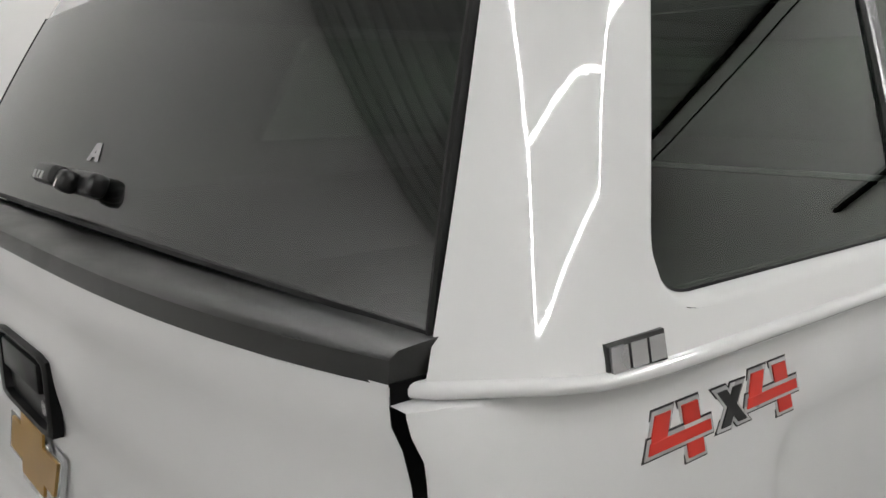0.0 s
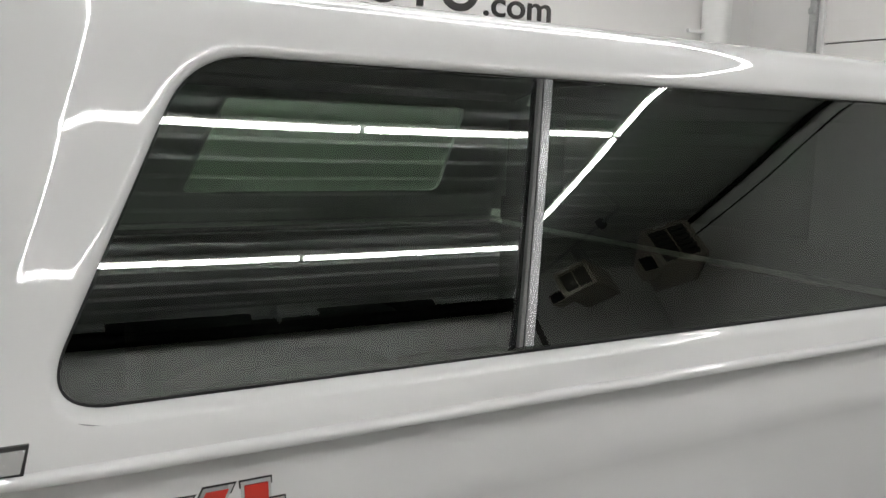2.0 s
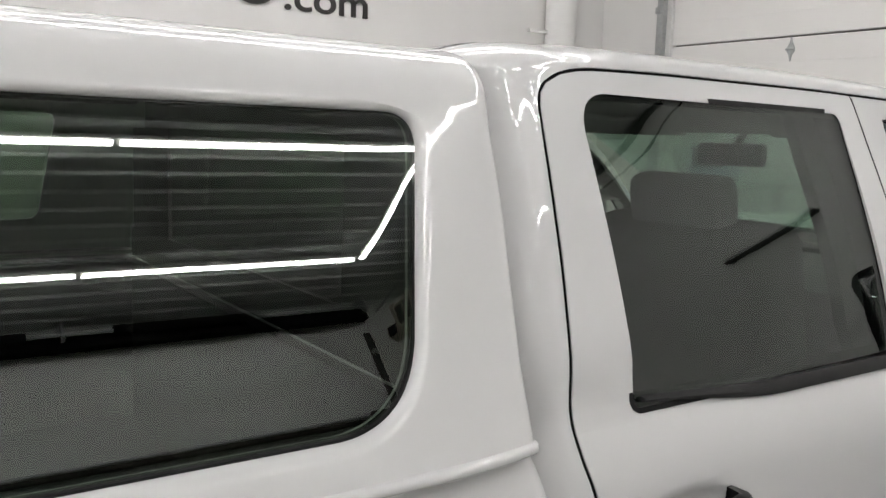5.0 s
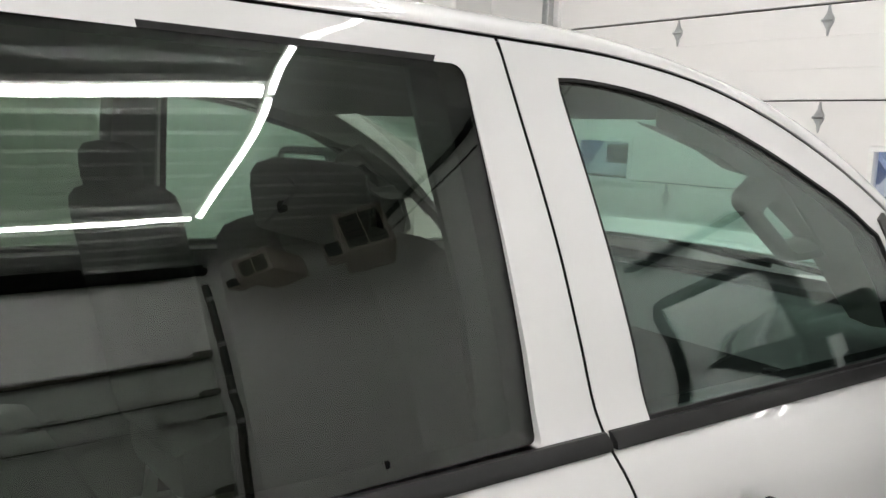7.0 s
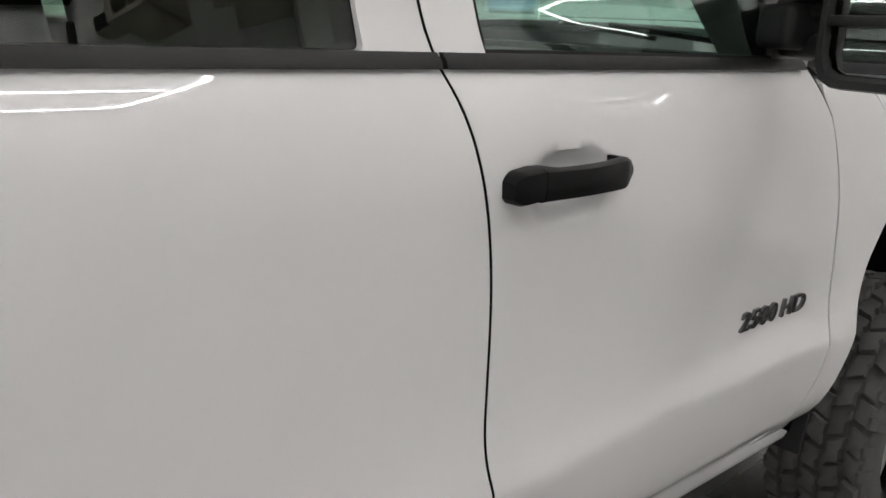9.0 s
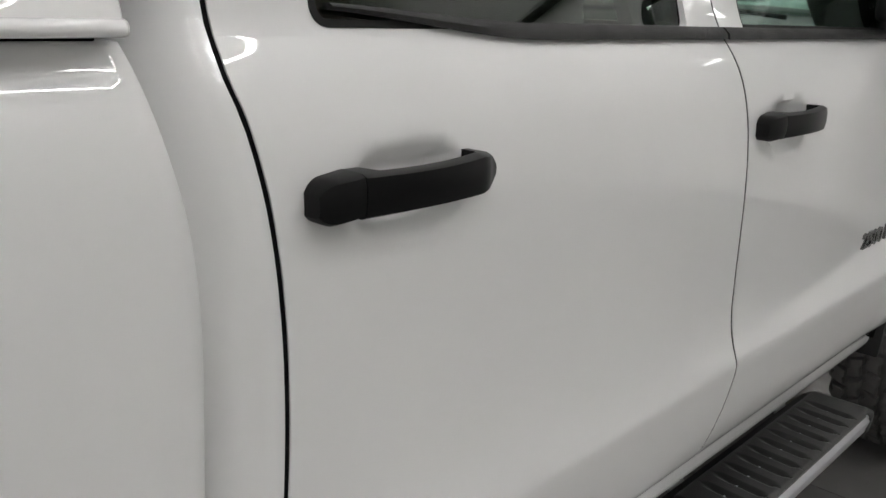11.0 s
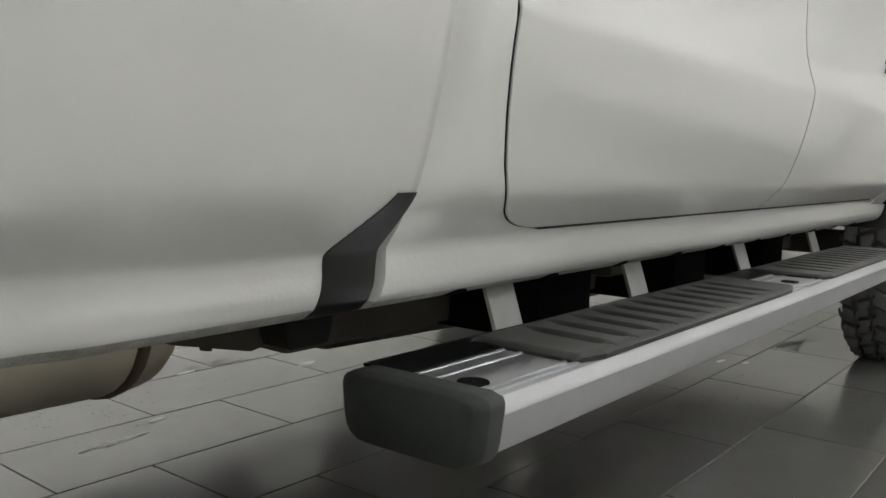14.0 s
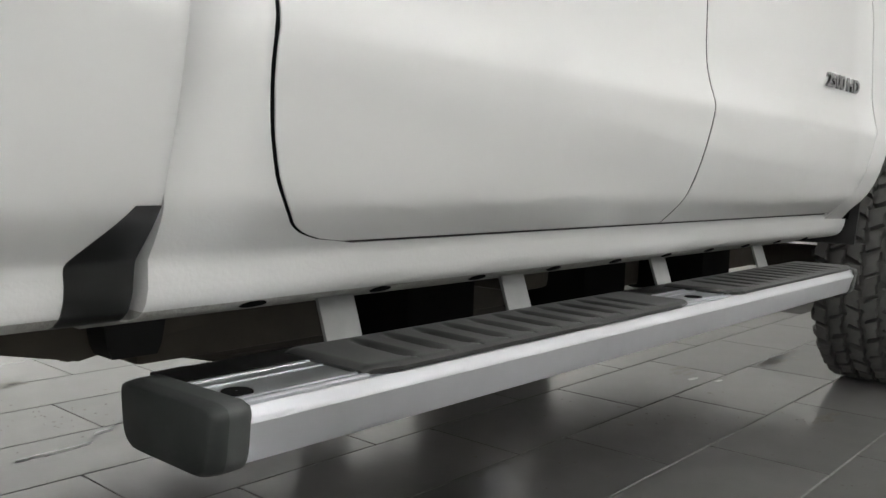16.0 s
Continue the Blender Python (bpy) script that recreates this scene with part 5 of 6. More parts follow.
part("paddle", box((xh - 0.010, YH, 1.274), (0.014, 0.21, 0.05), 0.006), MATTE, tg)
kl = part("key_lock", lathe([(0.001, -0.001), (0.012, -0.001), (0.014, 0.004)], (0, 0, 0), 18), CHROME, tg)
kl.matrix_basis = Matrix.Translation((xh - 0.0055, YH - 0.085, 1.222)) @ Matrix.Rotation(radians(-90), 4, "Z")
# gold cross-shaped emblem with chrome rim
EM = [(-0.155, -0.035), (-0.075, -0.035), (-0.085, -0.062), (0.048, -0.062), (0.058, -0.035), (0.115, -0.035), (0.155, 0.035), (0.075, 0.035), (0.085, 0.062), (-0.048, 0.062), (-0.058, 0.035), (-0.115, 0.035)]
ze = 1.115
emput = lambda u, v, h: (tail(1.0, ze)[0] - 0.002 - h, 1.0 - u, ze + v)  # noqa: E731
em = part("emblem", flat_polys([[(a * 1.1, b * 1.2) for a, b in EM]], emput, 0.010), CHROME, gate, "chrome rimmed emblem", smooth=False)
part("emblem_face", flat_polys([[(a * 0.98, b * 0.95) for a, b in EM]], emput, 0.0125), GOLD, em, "gold emblem face", smooth=False)
# black strips behind the side gaps, standing in for their shade
for s in (-1, 1):
    part("tailgate_seal", box((0.030, YC + s * 0.927, 1.11), (0.01, 0.05, 0.66)), BLACKHOLE, gate)
# bumper and lamps at the rear
part("rear_bumper", box((-0.14, YC, 0.62), (0.2, 1.95, 0.22), 0.04), CHROME, truck)
for s in (-1, 1):
    part("tail_lamp", box((0.036, YC + s * 0.938, 1.16), (0.05, 0.09, 0.40), 0.012), BLACKHOLE, truck, "dark tail lamp")

# ---- decals ----
def glyph4(x, z, w, h, lean):
    """Strokes of a slanted figure four."""
    f = lambda a, b: (x + a * w + lean * b * h, z + b * h)  # noqa: E731
    return [[f(0.0, 0.36), f(0.25, 0.36), f(0.43, 1.0), f(0.19, 1.0)], [f(0.0, 0.36), f(1.0, 0.36), f(1.0, 0.56), f(0.05, 0.56)], [f(0.60, 0.0), f(0.86, 0.0), f(0.86, 1.0), f(0.60, 1.0)]]


decal = empty("decal", (0, 0, 0))
decal.parent = truck
tagged(decal, "red and silver four wheel drive decal")
dput = lambda u, v, h: (u, bed_side(u, v)[1] - h, v)  # noqa: E731
fours = glyph4(0.229, 1.337, 0.100, 0.049, 0.03) + glyph4(0.394, 1.340, 0.100, 0.049, 0.03)
ex = [[(0.346, 1.350), (0.362, 1.350), (0.394, 1.384), (0.378, 1.384)], [(0.376, 1.350), (0.392, 1.350), (0.366, 1.384), (0.350, 1.384)]]
for glyph, name, mat, label in ((fours[:3], "figure", RED, "red figure"), (ex, "cross", DECAL_BLACK, "dark cross"), (fours[3:], "figure", RED, "red figure")):
    part("outline", flat_polys([grown(p, 0.0054) for p in glyph], dput, 0.0008), DECAL_BLACK, decal, smooth=False)
    part("silver_edge", flat_polys([grown(p, 0.0036) for p in glyph], dput, 0.0016), DECAL_SILVER, decal, smooth=False)
    part(name, flat_polys(glyph, dput, 0.0026), mat, decal, label, smooth=False)

# ---- topper ----
topper = tagged(empty("truck_topper", (0, 0, 1.436)), "glossy white fibreglass truck topper with dark glass", "truck topper")
topper.location = (0, 0, 0)
TS = hermite([(1.445, 0.0), (1.449, 0.0006), (1.454, 0.0026), (1.46, 0.0052), (1.5, 0.0222), (1.55, 0.0433), (1.60, 0.0646), (1.65, 0.0861), (1.70, 0.1078), (1.75, 0.1297), (1.80, 0.1517), (1.853, 0.1754), (1.88, 0.188), (1.905, 0.206), (1.925, 0.231), (1.94, 0.262), (1.95, 0.305), (1.957, 0.36)])
TFRONT = hermite([(1.445, 2.076), (1.50, 2.076), (1.62, 2.084), (1.75, 2.097), (1.85, 2.102), (1.92, 2.112), (1.957, 2.116)])


def rear_x(z):
    return 0.037 + 0.50 * (z - 1.475)


def rear_corner(d, z):
    """How far the flank has turned in, d metres in front of the rear edge; tighter towards the roof."""
    h = min(z, 1.88) - 1.6
    u = max(0.0, 0.131 - 0.125 * h - d)
    return (0.716 - 0.026 * h) * (u - 0.067 * (1 - math.exp(-u / 0.067))) - 0.010 * h * math.exp(-max(d, 0.0) / 0.2)


def rear_depth(z):
    return rear_corner(0.0, z)


def top_side(x, z):
    """The topper's flank with its round rear and front corners."""
    y = TS(z)
    xr = rear_x(z)
    y += rear_corner(x - xr, z)
    tf = TFRONT(z)
    if x > tf - 0.19:
        q = min(1, (x - tf + 0.19) / 0.19)
        y += (0.0078 - 0.0425 * (min(z, 1.88) - 1.68)) * q * q
        p = max(0.0, (x - tf + 0.02) / 0.02)
        y += 0.018 * (1 - math.sqrt(max(0.0, 1 - min(1.0, p) ** 2)))
    return (x, mirrored(y), z)


def top_window(n):
    if SIDE == -1:
        return rounded_quad([(0.855, 1.55), (1.80, 1.548), (1.835, 1.852), (0.965, 1.852)], [0.02, 0.03, 0.03, 0.02], n)
    return rounded_quad([(0.256, 1.490), (1.895, 1.489), (1.981, 1.852), (0.446, 1.852)], [0.066, 0.095, 0.045, 0.07], n)


def offset_loop(loop, d):
    """A closed (x, z) loop, running anticlockwise, moved outwards by d."""
    out, n = [], len(loop)
    for i in range(n):
        a, b = np.array(loop[i - 2]), np.array(loop[(i + 2) % n])
        t = (b - a) / np.linalg.norm(b - a)
        out.append((loop[i][0] + t[1] * d, loop[i][1] - t[0] * d))
    return out


def window_bar(z):
    """The x of the bar between the two side panes."""
    return 0.829 + 0.366 * (z - 1.5)


def clipped(loop, way):
    """The part of a window outline in front of (1) or behind (-1) the bar."""
    out = []
    for p, q in zip(loop, loop[1:] + loop[:1]):
        a, b = way * (p[0] - window_bar(p[1])), way * (q[0] - window_bar(q[1]))
        if a >= 0:
            out.append(p)
        if a * b < 0:
            t = a / (a - b)
            out.append((p[0] + (q[0] - p[0]) * t, p[1] + (q[1] - p[1]) * t))
    line = resample(out + out[:1], 120)
    return line[:-1]


def pane_surface(bow):
    """The flank with a pane's own slight upright bow."""
    def surf(x, z):
        q = top_side(x, z)
        return (q[0], q[1] + SIDE * bow * ((z - 1.82) ** 2 - 0.012), q[2])

    return surf


NT = 40
FRONT_U = (0.02, 0.15, 0.3, 0.42, 0.54, 0.64, 0.73, 0.81, 0.88, 0.93, 0.97, 0.99, 1.0)


def bulge(s):
    return 0.055 * (1 - (1 - s) ** 2)


for SIDE in (1, -1):
    xa, xb, za, zb = 0.20, 2.0, 1.47, 1.872
    def rear_edge(z):
        return rear_x(z) + 0.155
    b = [(x, za) for x in np.linspace(rear_edge(za), xb, NT + 1)]
    f = [(xb, z) for z in np.linspace(za, zb, NT + 1)]
    t = [(x, zb) for x in np.linspace(xb, rear_edge(zb), NT + 1)]
    r = [(rear_edge(z), z) for z in np.linspace(zb, za, NT + 1)]
    outer, inner = join_sides([b, f, t, r]), join_sides(top_window(NT))
    rim = offset_loop(inner, 0.013)
    bm = bmesh.new()
    ring_patch(bm, outer, rim, top_side, 5)
    # soft edge rolling into the window opening
    lips = []
    for t, deep in ((0.0, 0.0), (0.18, 0.0004), (0.38, 0.0013), (0.56, 0.0028), (0.74, 0.0050), (0.88, 0.0075), (0.97, 0.0100), (1.0, 0.0130), (1.0, 0.035)):
        lips.append([(q[0], q[1] + deep * SIDE, q[2]) for q in (top_side(a[0] * (1 - t) + c[0] * t, a[1] * (1 - t) + c[1] * t) for a, c in zip(rim, inner))])
    loft(bm, lips, closed=True)
    # rear pillar
    loft(bm, [[top_side(rear_x(z) + 0.155 * u, z) for u in (0.0, 0.02, 0.05, 0.1, 0.17, 0.26, 0.38, 0.55, 0.75, 0.9, 1.0)] for z in np.linspace(za, zb, NT + 1)])
    # front corner
    loft(bm, [[top_side(xb, z)] + [top_side(xb + (TFRONT(z) - xb) * u, z) for u in FRONT_U] + [(TFRONT(z), mirrored(TS(z) + 0.25), z)] for z in np.linspace(za, zb, NT + 1)])
    # lower strip down to the flange
    for z0, z1 in ((1.446, 1.455), (1.455, 1.47)):
        loft(bm, [[top_side(rear_x(z) + 0.155 * u, z) for u in (0.0, 0.02, 0.05, 0.1, 0.17, 0.26, 0.38, 0.55, 0.75, 0.9)] + [top_side(x, z) for x in np.linspace(rear_edge(z), xb, NT + 1)] + [top_side(xb + (TFRONT(z) - xb) * u, z) for u in FRONT_U] for z in (z0, z1)])
    # roof half: from the flank's top row up and over
    def roof_row(v):
        z = zb + (1.957 - zb) * (1 - (1 - v) ** 1.5)
        pts = []
        for u in (0.0, 0.02, 0.05, 0.1, 0.17, 0.26, 0.38, 0.55, 0.75, 0.9):
            pts.append(top_side(rear_x(z) + 0.155 * u, z))
        pts += [top_side(x, z) for x in np.linspace(rear_edge(z), xb, NT + 1)]
        pts += [top_side(xb + (TFRONT(z) - xb) * u, z) for u in FRONT_U]
        return pts
    rows = [roof_row(v) for v in np.linspace(0, 1, 12)]
    last = rows[-1]
    for s in np.linspace(0, 1, 15)[1:]:
        rows.append([(p[0] - bulge(s) * step(0.75, 0.3, p[0]), p[1] + (YC - p[1]) * s, p[2] + 0.022 * math.sin(s * math.pi / 2)) for p in last])
    loft(bm, rows)
    # header over the hatch
    loft(bm, [[(q[0] - bulge(s), q[1] + (YC - q[1]) * s, q[2] + 0.022 * math.sin(s * math.pi / 2) * v) for s in np.linspace(0, 1, 15)] for v, q in ((v, roof_row(v)[0]) for v in np.linspace(0, 1, 12))])
    # the foot rises a little towards the rear corner
    for v in bm.verts:
        v.co.z += 0.012 * step(0.28, 0.0, v.co.x) * max(0.0, (1.62 - v.co.z) / 0.174)
    tidy(bm, 2e-4)
    part("shell_side", bm, GELCOAT, topper, "white glossy shell half", angle=55)
    # bead along the flange
    bm = bmesh.new()
    rows = []
    line = [(x, top_side(x, 1.444)[1] + SIDE * 0.012 * step(0.04, 0.004, x) ** 2, 1.4385 + 0.013 * step(0.28, 0.0, x)) for x in [0.004, 0.005, 0.007, 0.010, 0.014, 0.02, 0.027, 0.035, 0.055, 0.08, 0.11, *np.linspace(0.15, 2.066, 40), 2.072]]
    for p in line:
        rows.append([(p[0], p[1] + o * SIDE, p[2] + dz) for o, dz in ((0.06, 0.0075), (-0.003, 0.0075), (-0.0088, 0.0057), (-0.0115, 0.0022), (-0.0115, -0.0022), (-0.0092, -0.0050), (-0.004, -0.0065), (0.06, -0.0065))])
    loft(bm, rows, closed=True, cap=True)
    tidy(bm)
    part("flange_bead", bm, GELCOAT, topper, angle=50)
    bm = bmesh.new()
    loft(bm, [[(x, mirrored(0.058), 1.415), (x, mirrored(0.046), 1.433)] for x in np.linspace(0.03, 2.06, 6)])
    part("flange_seal", bm, BLACKHOLE, topper, "black foam seal under the flange")
    if SIDE == 1:
        win = pane("side_window", clipped(inner, 1), pane_surface(0.060), 0.004, TOPGLASS, topper, "dark tinted fixed side window", 0.012)
        pane("sliding_pane", clipped(inner, -1), pane_surface(0.015), 0.004, TOPGLASS, topper, "dark tinted sliding pane", 0.012)
    else:
        pane("side_window", inner, top_side, 0.004, TOPGLASS, topper, "dark tinted side window", 0.012)
    if SIDE == 1:
        bm = bmesh.new()
        rows = []
        for t in np.linspace(0, 1, 8):
            x, z = 0.826 + 0.128 * t, 1.500 + 0.350 * t
            q = top_side(x, z)
            rows.append([(x + a, q[1] + o, z) for a, o in ((-0.012, 0.014), (-0.012, 0.004), (-0.009, 0.001), (-0.002, 0.003), (0.0, 0.006), (0.002, 0.003), (0.014, 0.001), (0.017, 0.004), (0.017, 0.014))])
        loft(bm, rows)
        part("window_divider", bm, DULL, win, "dull aluminium window divider")
        strip_round("window_seal", inner, lambda x, z: (x, top_side(x, z)[1] + 0.0125, z), 0.0028, 0.0, RUBBER, win)
SIDE = 1
bm = bmesh.new()
loft(bm, [[(x, YC + s * 0.80, 1.935 - 0.05 * abs(s) ** 6) for s in np.linspace(-1, 1, 15)] for x in np.linspace(0.42, 2.05, 6)])
part("headliner", bm, LINER, topper, "dark carpet headliner")
bm = bmesh.new()
for c, d in (((2.055, YC, 1.485), (0.012, 1.72, 0.09)), ((2.055, YC, 1.875), (0.012, 1.40, 0.11)), ((2.055, 0.34, 1.67), (0.012, 0.34, 0.30)), ((2.055, 2 * YC - 0.34, 1.67), (0.012, 0.34, 0.30))):
    add_box(bm, c, d, 0.002)
part("front_panel", bm, LINER, topper, "dark lined front wall of the topper")
part("front_window", box((2.055, YC, 1.675), (0.005, 0.99, 0.30)), PRIVACY, topper, "dark front topper window").visible_shadow = False
# rear hatch
def hatch_edge(z):
    return YC - TS(z) - rear_depth(z) - 0.002


def hatch(y, z, d=0.0):
    s = min(1.0, abs(y - YC) / hatch_edge(z))
    return (rear_x(z) - 0.007 - 0.050 * (1 - s * s) + 0.20 * ((z - 1.68) ** 2 - 0.02) + d, y, z)


bm = bmesh.new()
zs = list(np.linspace(0, 1, 14))
for d in (0.0, 0.006):
    loft(bm, [[hatch(YC + s * hatch_edge(1.489 + 0.383 * k), 1.489 + 0.383 * k + 0.019 * (1 - k) * (1 - s * s), d) for s in np.linspace(-1, 1, 41)] for k in zs])
tidy(bm)
hg = part("rear_hatch", bm, HATCHGLASS, topper, "frameless dark glass rear hatch")
hg.visible_shadow = False
for s in (-1, 1):
    bm = bmesh.new()
    rows = []
    for z in np.linspace(1.478, 1.875, 14):
        y = YC + s * hatch_edge(z)
        p = hatch(y, z)
        rows.append([(p[0] - 0.0012, y - s * 0.005, z), (p[0] - 0.0022, y - s * 0.001, z), (p[0] + 0.001, y + s * 0.0012, z), (p[0] + 0.008, y + s * 0.0002, z), (p[0] + 0.03, y - s * 0.004, z), (p[0] + 0.02, y - s * 0.02, z)])
    loft(bm, rows, closed=True, cap=True)
    tidy(bm)
    part("hatch_seal", bm, RUBBER, hg, "black rubber hatch seal")
bm = bmesh.new()
loft(bm, [[(hatch(YC + s * 0.912, 1.498)[0] + a, YC + s * 0.912, z + 0.019 * (1 - s * s)) for a, z in ((-0.003, 1.493), (-0.005, 1.488), (0.03, 1.485), (0.03, 1.493))] for s in np.linspace(-1, 1, 21)], closed=True, cap=True)
tidy(bm)
part("bottom_rail", bm, RUBBER, hg)
# lock on the hatch
lock = empty("lock", (0, 0, 0))
lock.parent = topper
tagged(lock, "black hatch lock with twist handle")
zl, yl = 1.563, 0.87
tilt = Matrix.Rotation(math.atan(0.50), 4, "Y")
base = hatch(yl, zl)
part("lock_base", box((base[0] - 0.012, yl, zl), (0.03, 0.165, 0.036), 0.014, tilt, 3), FILM, lock)
part("twist_handle", box((base[0] - 0.038, yl + 0.055, zl + 0.010), (0.032, 0.10, 0.032), 0.013, tilt, 3), FILM, lock)
part("lock_barrel", box((base[0] - 0.036, yl - 0.012, zl + 0.004), (0.03, 0.042, 0.034), 0.014, tilt, 3), FILM, lock)
part("key_slot", box((base[0] - 0.052, yl - 0.012, zl + 0.004), (0.003, 0.006, 0.014), 0.001, tilt), CHROME, lock)
for k in (0, 1, 2):
    part("mark_bar", box((base[0] - 0.055, yl + 0.082 - k * 0.018, zl + 0.012), (0.002, 0.011, 0.013), 0.0006, tilt), DECAL_GREY, lock, smooth=False)
mk = lambda u, v, h: (hatch(0.884 - u, 1.592 + v)[0] - 0.001 - h, 0.884 - u, 1.592 + v)  # noqa: E731
part("glass_mark", flat_polys([[(-0.034, 0.0), (-0.018, 0.0), (0.004, 0.027), (-0.012, 0.027)], [(-0.008, 0.027), (0.010, 0.027), (0.018, 0.0), (0.002, 0.0)], [(-0.016, 0.006), (0.002, 0.006), (0.002, 0.012), (-0.012, 0.012)]], mk, 0.0005), DECAL_GREY, topper, "silver printed mark", smooth=False)
# maker's plate on the flank: silver blocks on black
plate = empty("maker_plate", (0, 0, 0))
plate.parent = topper
tagged(plate, "silver block emblem with black outline")
aput = lambda u, v, h: (u, top_side(u, v)[1] - h, v)  # noqa: E731
blocks = [[(0.1675 + k * 0.0255, 1.4495), (0.1895 + k * 0.0255, 1.4495), (0.1955 + k * 0.0255, 1.4690), (0.1735 + k * 0.0255, 1.4690)] for k in range(3)]
part("outline", flat_polys([[(0.1635, 1.4465), (0.2435, 1.4465), (0.250, 1.4720), (0.170, 1.4720)]], aput, 0.0045), DECAL_BLACK, plate, smooth=False)
part("block", flat_polys(blocks, aput, 0.0065), SILVER, plate, smooth=False)
# roof marker lamp
part("brake_lamp", box((0.372, 1.10, 1.978), (0.05, 0.34, 0.024), 0.009), MARKER, topper, "dull red high brake lamp lens")

# ---- running board ----
for SIDE in (1, -1):
    rb = empty("running_board", (0, 0, 0))
    rb.parent = truck
    tagged(rb, "satin aluminium running board with black end cap")
    m_y = mirrored
    sec = [(-0.0665, 0.462), (-0.0655, 0.4655), (-0.0635, 0.4680), (-0.0580, 0.4775), (-0.055, 0.4785), (0.10, 0.4785), (0.112, 0.470), (0.114, 0.44), (0.10, 0.424), (0.06, 0.416), (-0.040, 0.416), (-0.051, 0.419), (-0.056, 0.426)]
    bm = bmesh.new()
    loft(bm, [[(x, m_y(y), z) for y, z in sec] for x in (2.10, 2.4, 2.8, 3.2, 3.6, 4.02)], closed=True, cap=True)
    tidy(bm)
    part("board", bm, STEEL, rb, "satin aluminium board", angle=30)
    part("board_top", box((3.06, m_y(0.0), 0.4788), (1.88, 0.100, 0.0012), 0.0004), POLISHED, rb, "blue-grey satin board top")
    # black strip, made to carry the shade under the rocker too
    part("inner_strip", box((3.06, m_y(0.082), 0.4795), (1.88, 0.060, 0.004), 0.0015), MATTE, rb, "black plastic strip along the inner edge, carrying the rocker shade too")
    for y in (-0.047, -0.036, 0.022, 0.046):
        part("board_rib", box((3.06, m_y(y), 0.4800), (1.88, 0.005, 0.0022), 0.0008), STEEL, rb)
    for x0 in (2.092, 4.03):
        bm = bmesh.new()
        rows = []
        grow = [(0.93, -0.010), (0.985, -0.0075), (1.025, -0.001), (1.04, 0.007), (1.05, 0.010), (1.05, 0.026), (1.04, 0.031), (1.0, 0.034)]
        cy, cz = 0.023, 0.447
        d = 1 if x0 < 3 else -1
        cs = join_sides(rounded_quad([(-0.080, 0.4125 - cz), (0.078, 0.412 - cz), (0.086, 0.480 - cz), (-0.0885, 0.4822 - cz)], [0.022, 0.024, 0.014, 0.014], 12))
        for k, dx in grow:
            rows.append([(x0 + d * dx, m_y(cy + a * k), cz + b * k) for a, b in cs])
        vs = loft(bm, rows[:4], closed=True)
        bm.faces.new(vs[0])
        tidy(bm)
        cap = part("end_cap", bm, CAPGREY, rb, "dark grey textured end cap", angle=120)
        bm = bmesh.new()
        loft(bm, rows[3:], closed=True)
        tidy(bm)
        part("cap_rim", bm, CAPRIM, cap, "rim of the cap, lightened where its rounding catches light", angle=120)
    for xa, xb in ((2.285, 3.08), (3.255, 4.03)):
        # ribbed step pad
        bm = bmesh.new()
        nu = 420
        rows = []
        ribs = [xa + 0.085 + k * 0.0585 for k in range(int((xb - xa - 0.17) / 0.0585) + 1)]
        for i in range(nu + 1):
            x = xa + (xb - xa) * i / nu
            row = []
            for j in range(25):
                v = j / 24
                y = -0.060 + 0.155 * v
                endk = min(1, (x - xa) / 0.05, (xb - x) / 0.05)
                y_out = y if v > 0.3 else y + 0.012 * (1 - endk) * (1 - v / 0.3)
                z = 0.4885
                # rounded slots that narrow towards the body
                near = min(abs(x - r - 0.012 * v) for r in ribs)
                wide = 0.0165 * step(0.97, 0.80, v) * step(0.06, 0.20, v)
                if near < wide:
                    z -= 0.0080 * 0.5 * (1 + math.cos(math.pi * near / wide)) * step(0.97, 0.6, v)
                z -= 0.004 * max(0, 1 - min(v, 1 - v) / 0.07) ** 2
                z -= 0.005 * max(0, 1 - min(x - xa, xb - x) / 0.014) ** 2
                row.append((x, m_y(y_out), z))
            rows.append([(row[0][0], row[0][1], 0.479)] + row + [(row[-1][0], row[-1][1], 0.479)])
        loft(bm, rows)
        for rr in (rows[0], rows[-1]):
            bm.faces.new([bm.verts.new(p) for p in rr])
        tidy(bm)
        part("step_pad", bm, PAD, rb, "ribbed dark grey rubber step pad", angle=35)
    # flat black discs drawn for the dark inside of round holes
    for x in (2.143, 3.17):
        hp = part("hole_plug", lathe([(0.0005, -0.0012), (0.016, -0.0012), (0.017, 0.001)], (0, 0, 0), 24), BLACKHOLE, rb)
        hp.location, hp.rotation_euler = (x, m_y(-0.015), 0.4800), (radians(-90), 0, 0)
    for x in (2.378, 2.772, 3.290, 3.842):
        bm = bmesh.new()
        w = 0.063
        line = [(0.150, 0.585), (0.146, 0.548), (0.122, 0.480), (0.112, 0.455)]
        for o in (0.0, 0.006):
            loft(bm, [[(x + dx, m_y(y + o), z) for y, z in line] for dx in (0, w)])
        loft(bm, [[(x + dx, m_y(y + o), z) for y, z in line for dx in (0,)] for o in (0.0, 0.006)])
        if x > 2.5:
            part("bracket_arm", box((x - 0.075, m_y(0.31), 0.485), (0.17, 0.22, 0.15), 0.015), BLACKHOLE, rb)
        part("bracket", bm, GALV, rb, "grey steel mounting bracket", smooth=False)
SIDE = 1

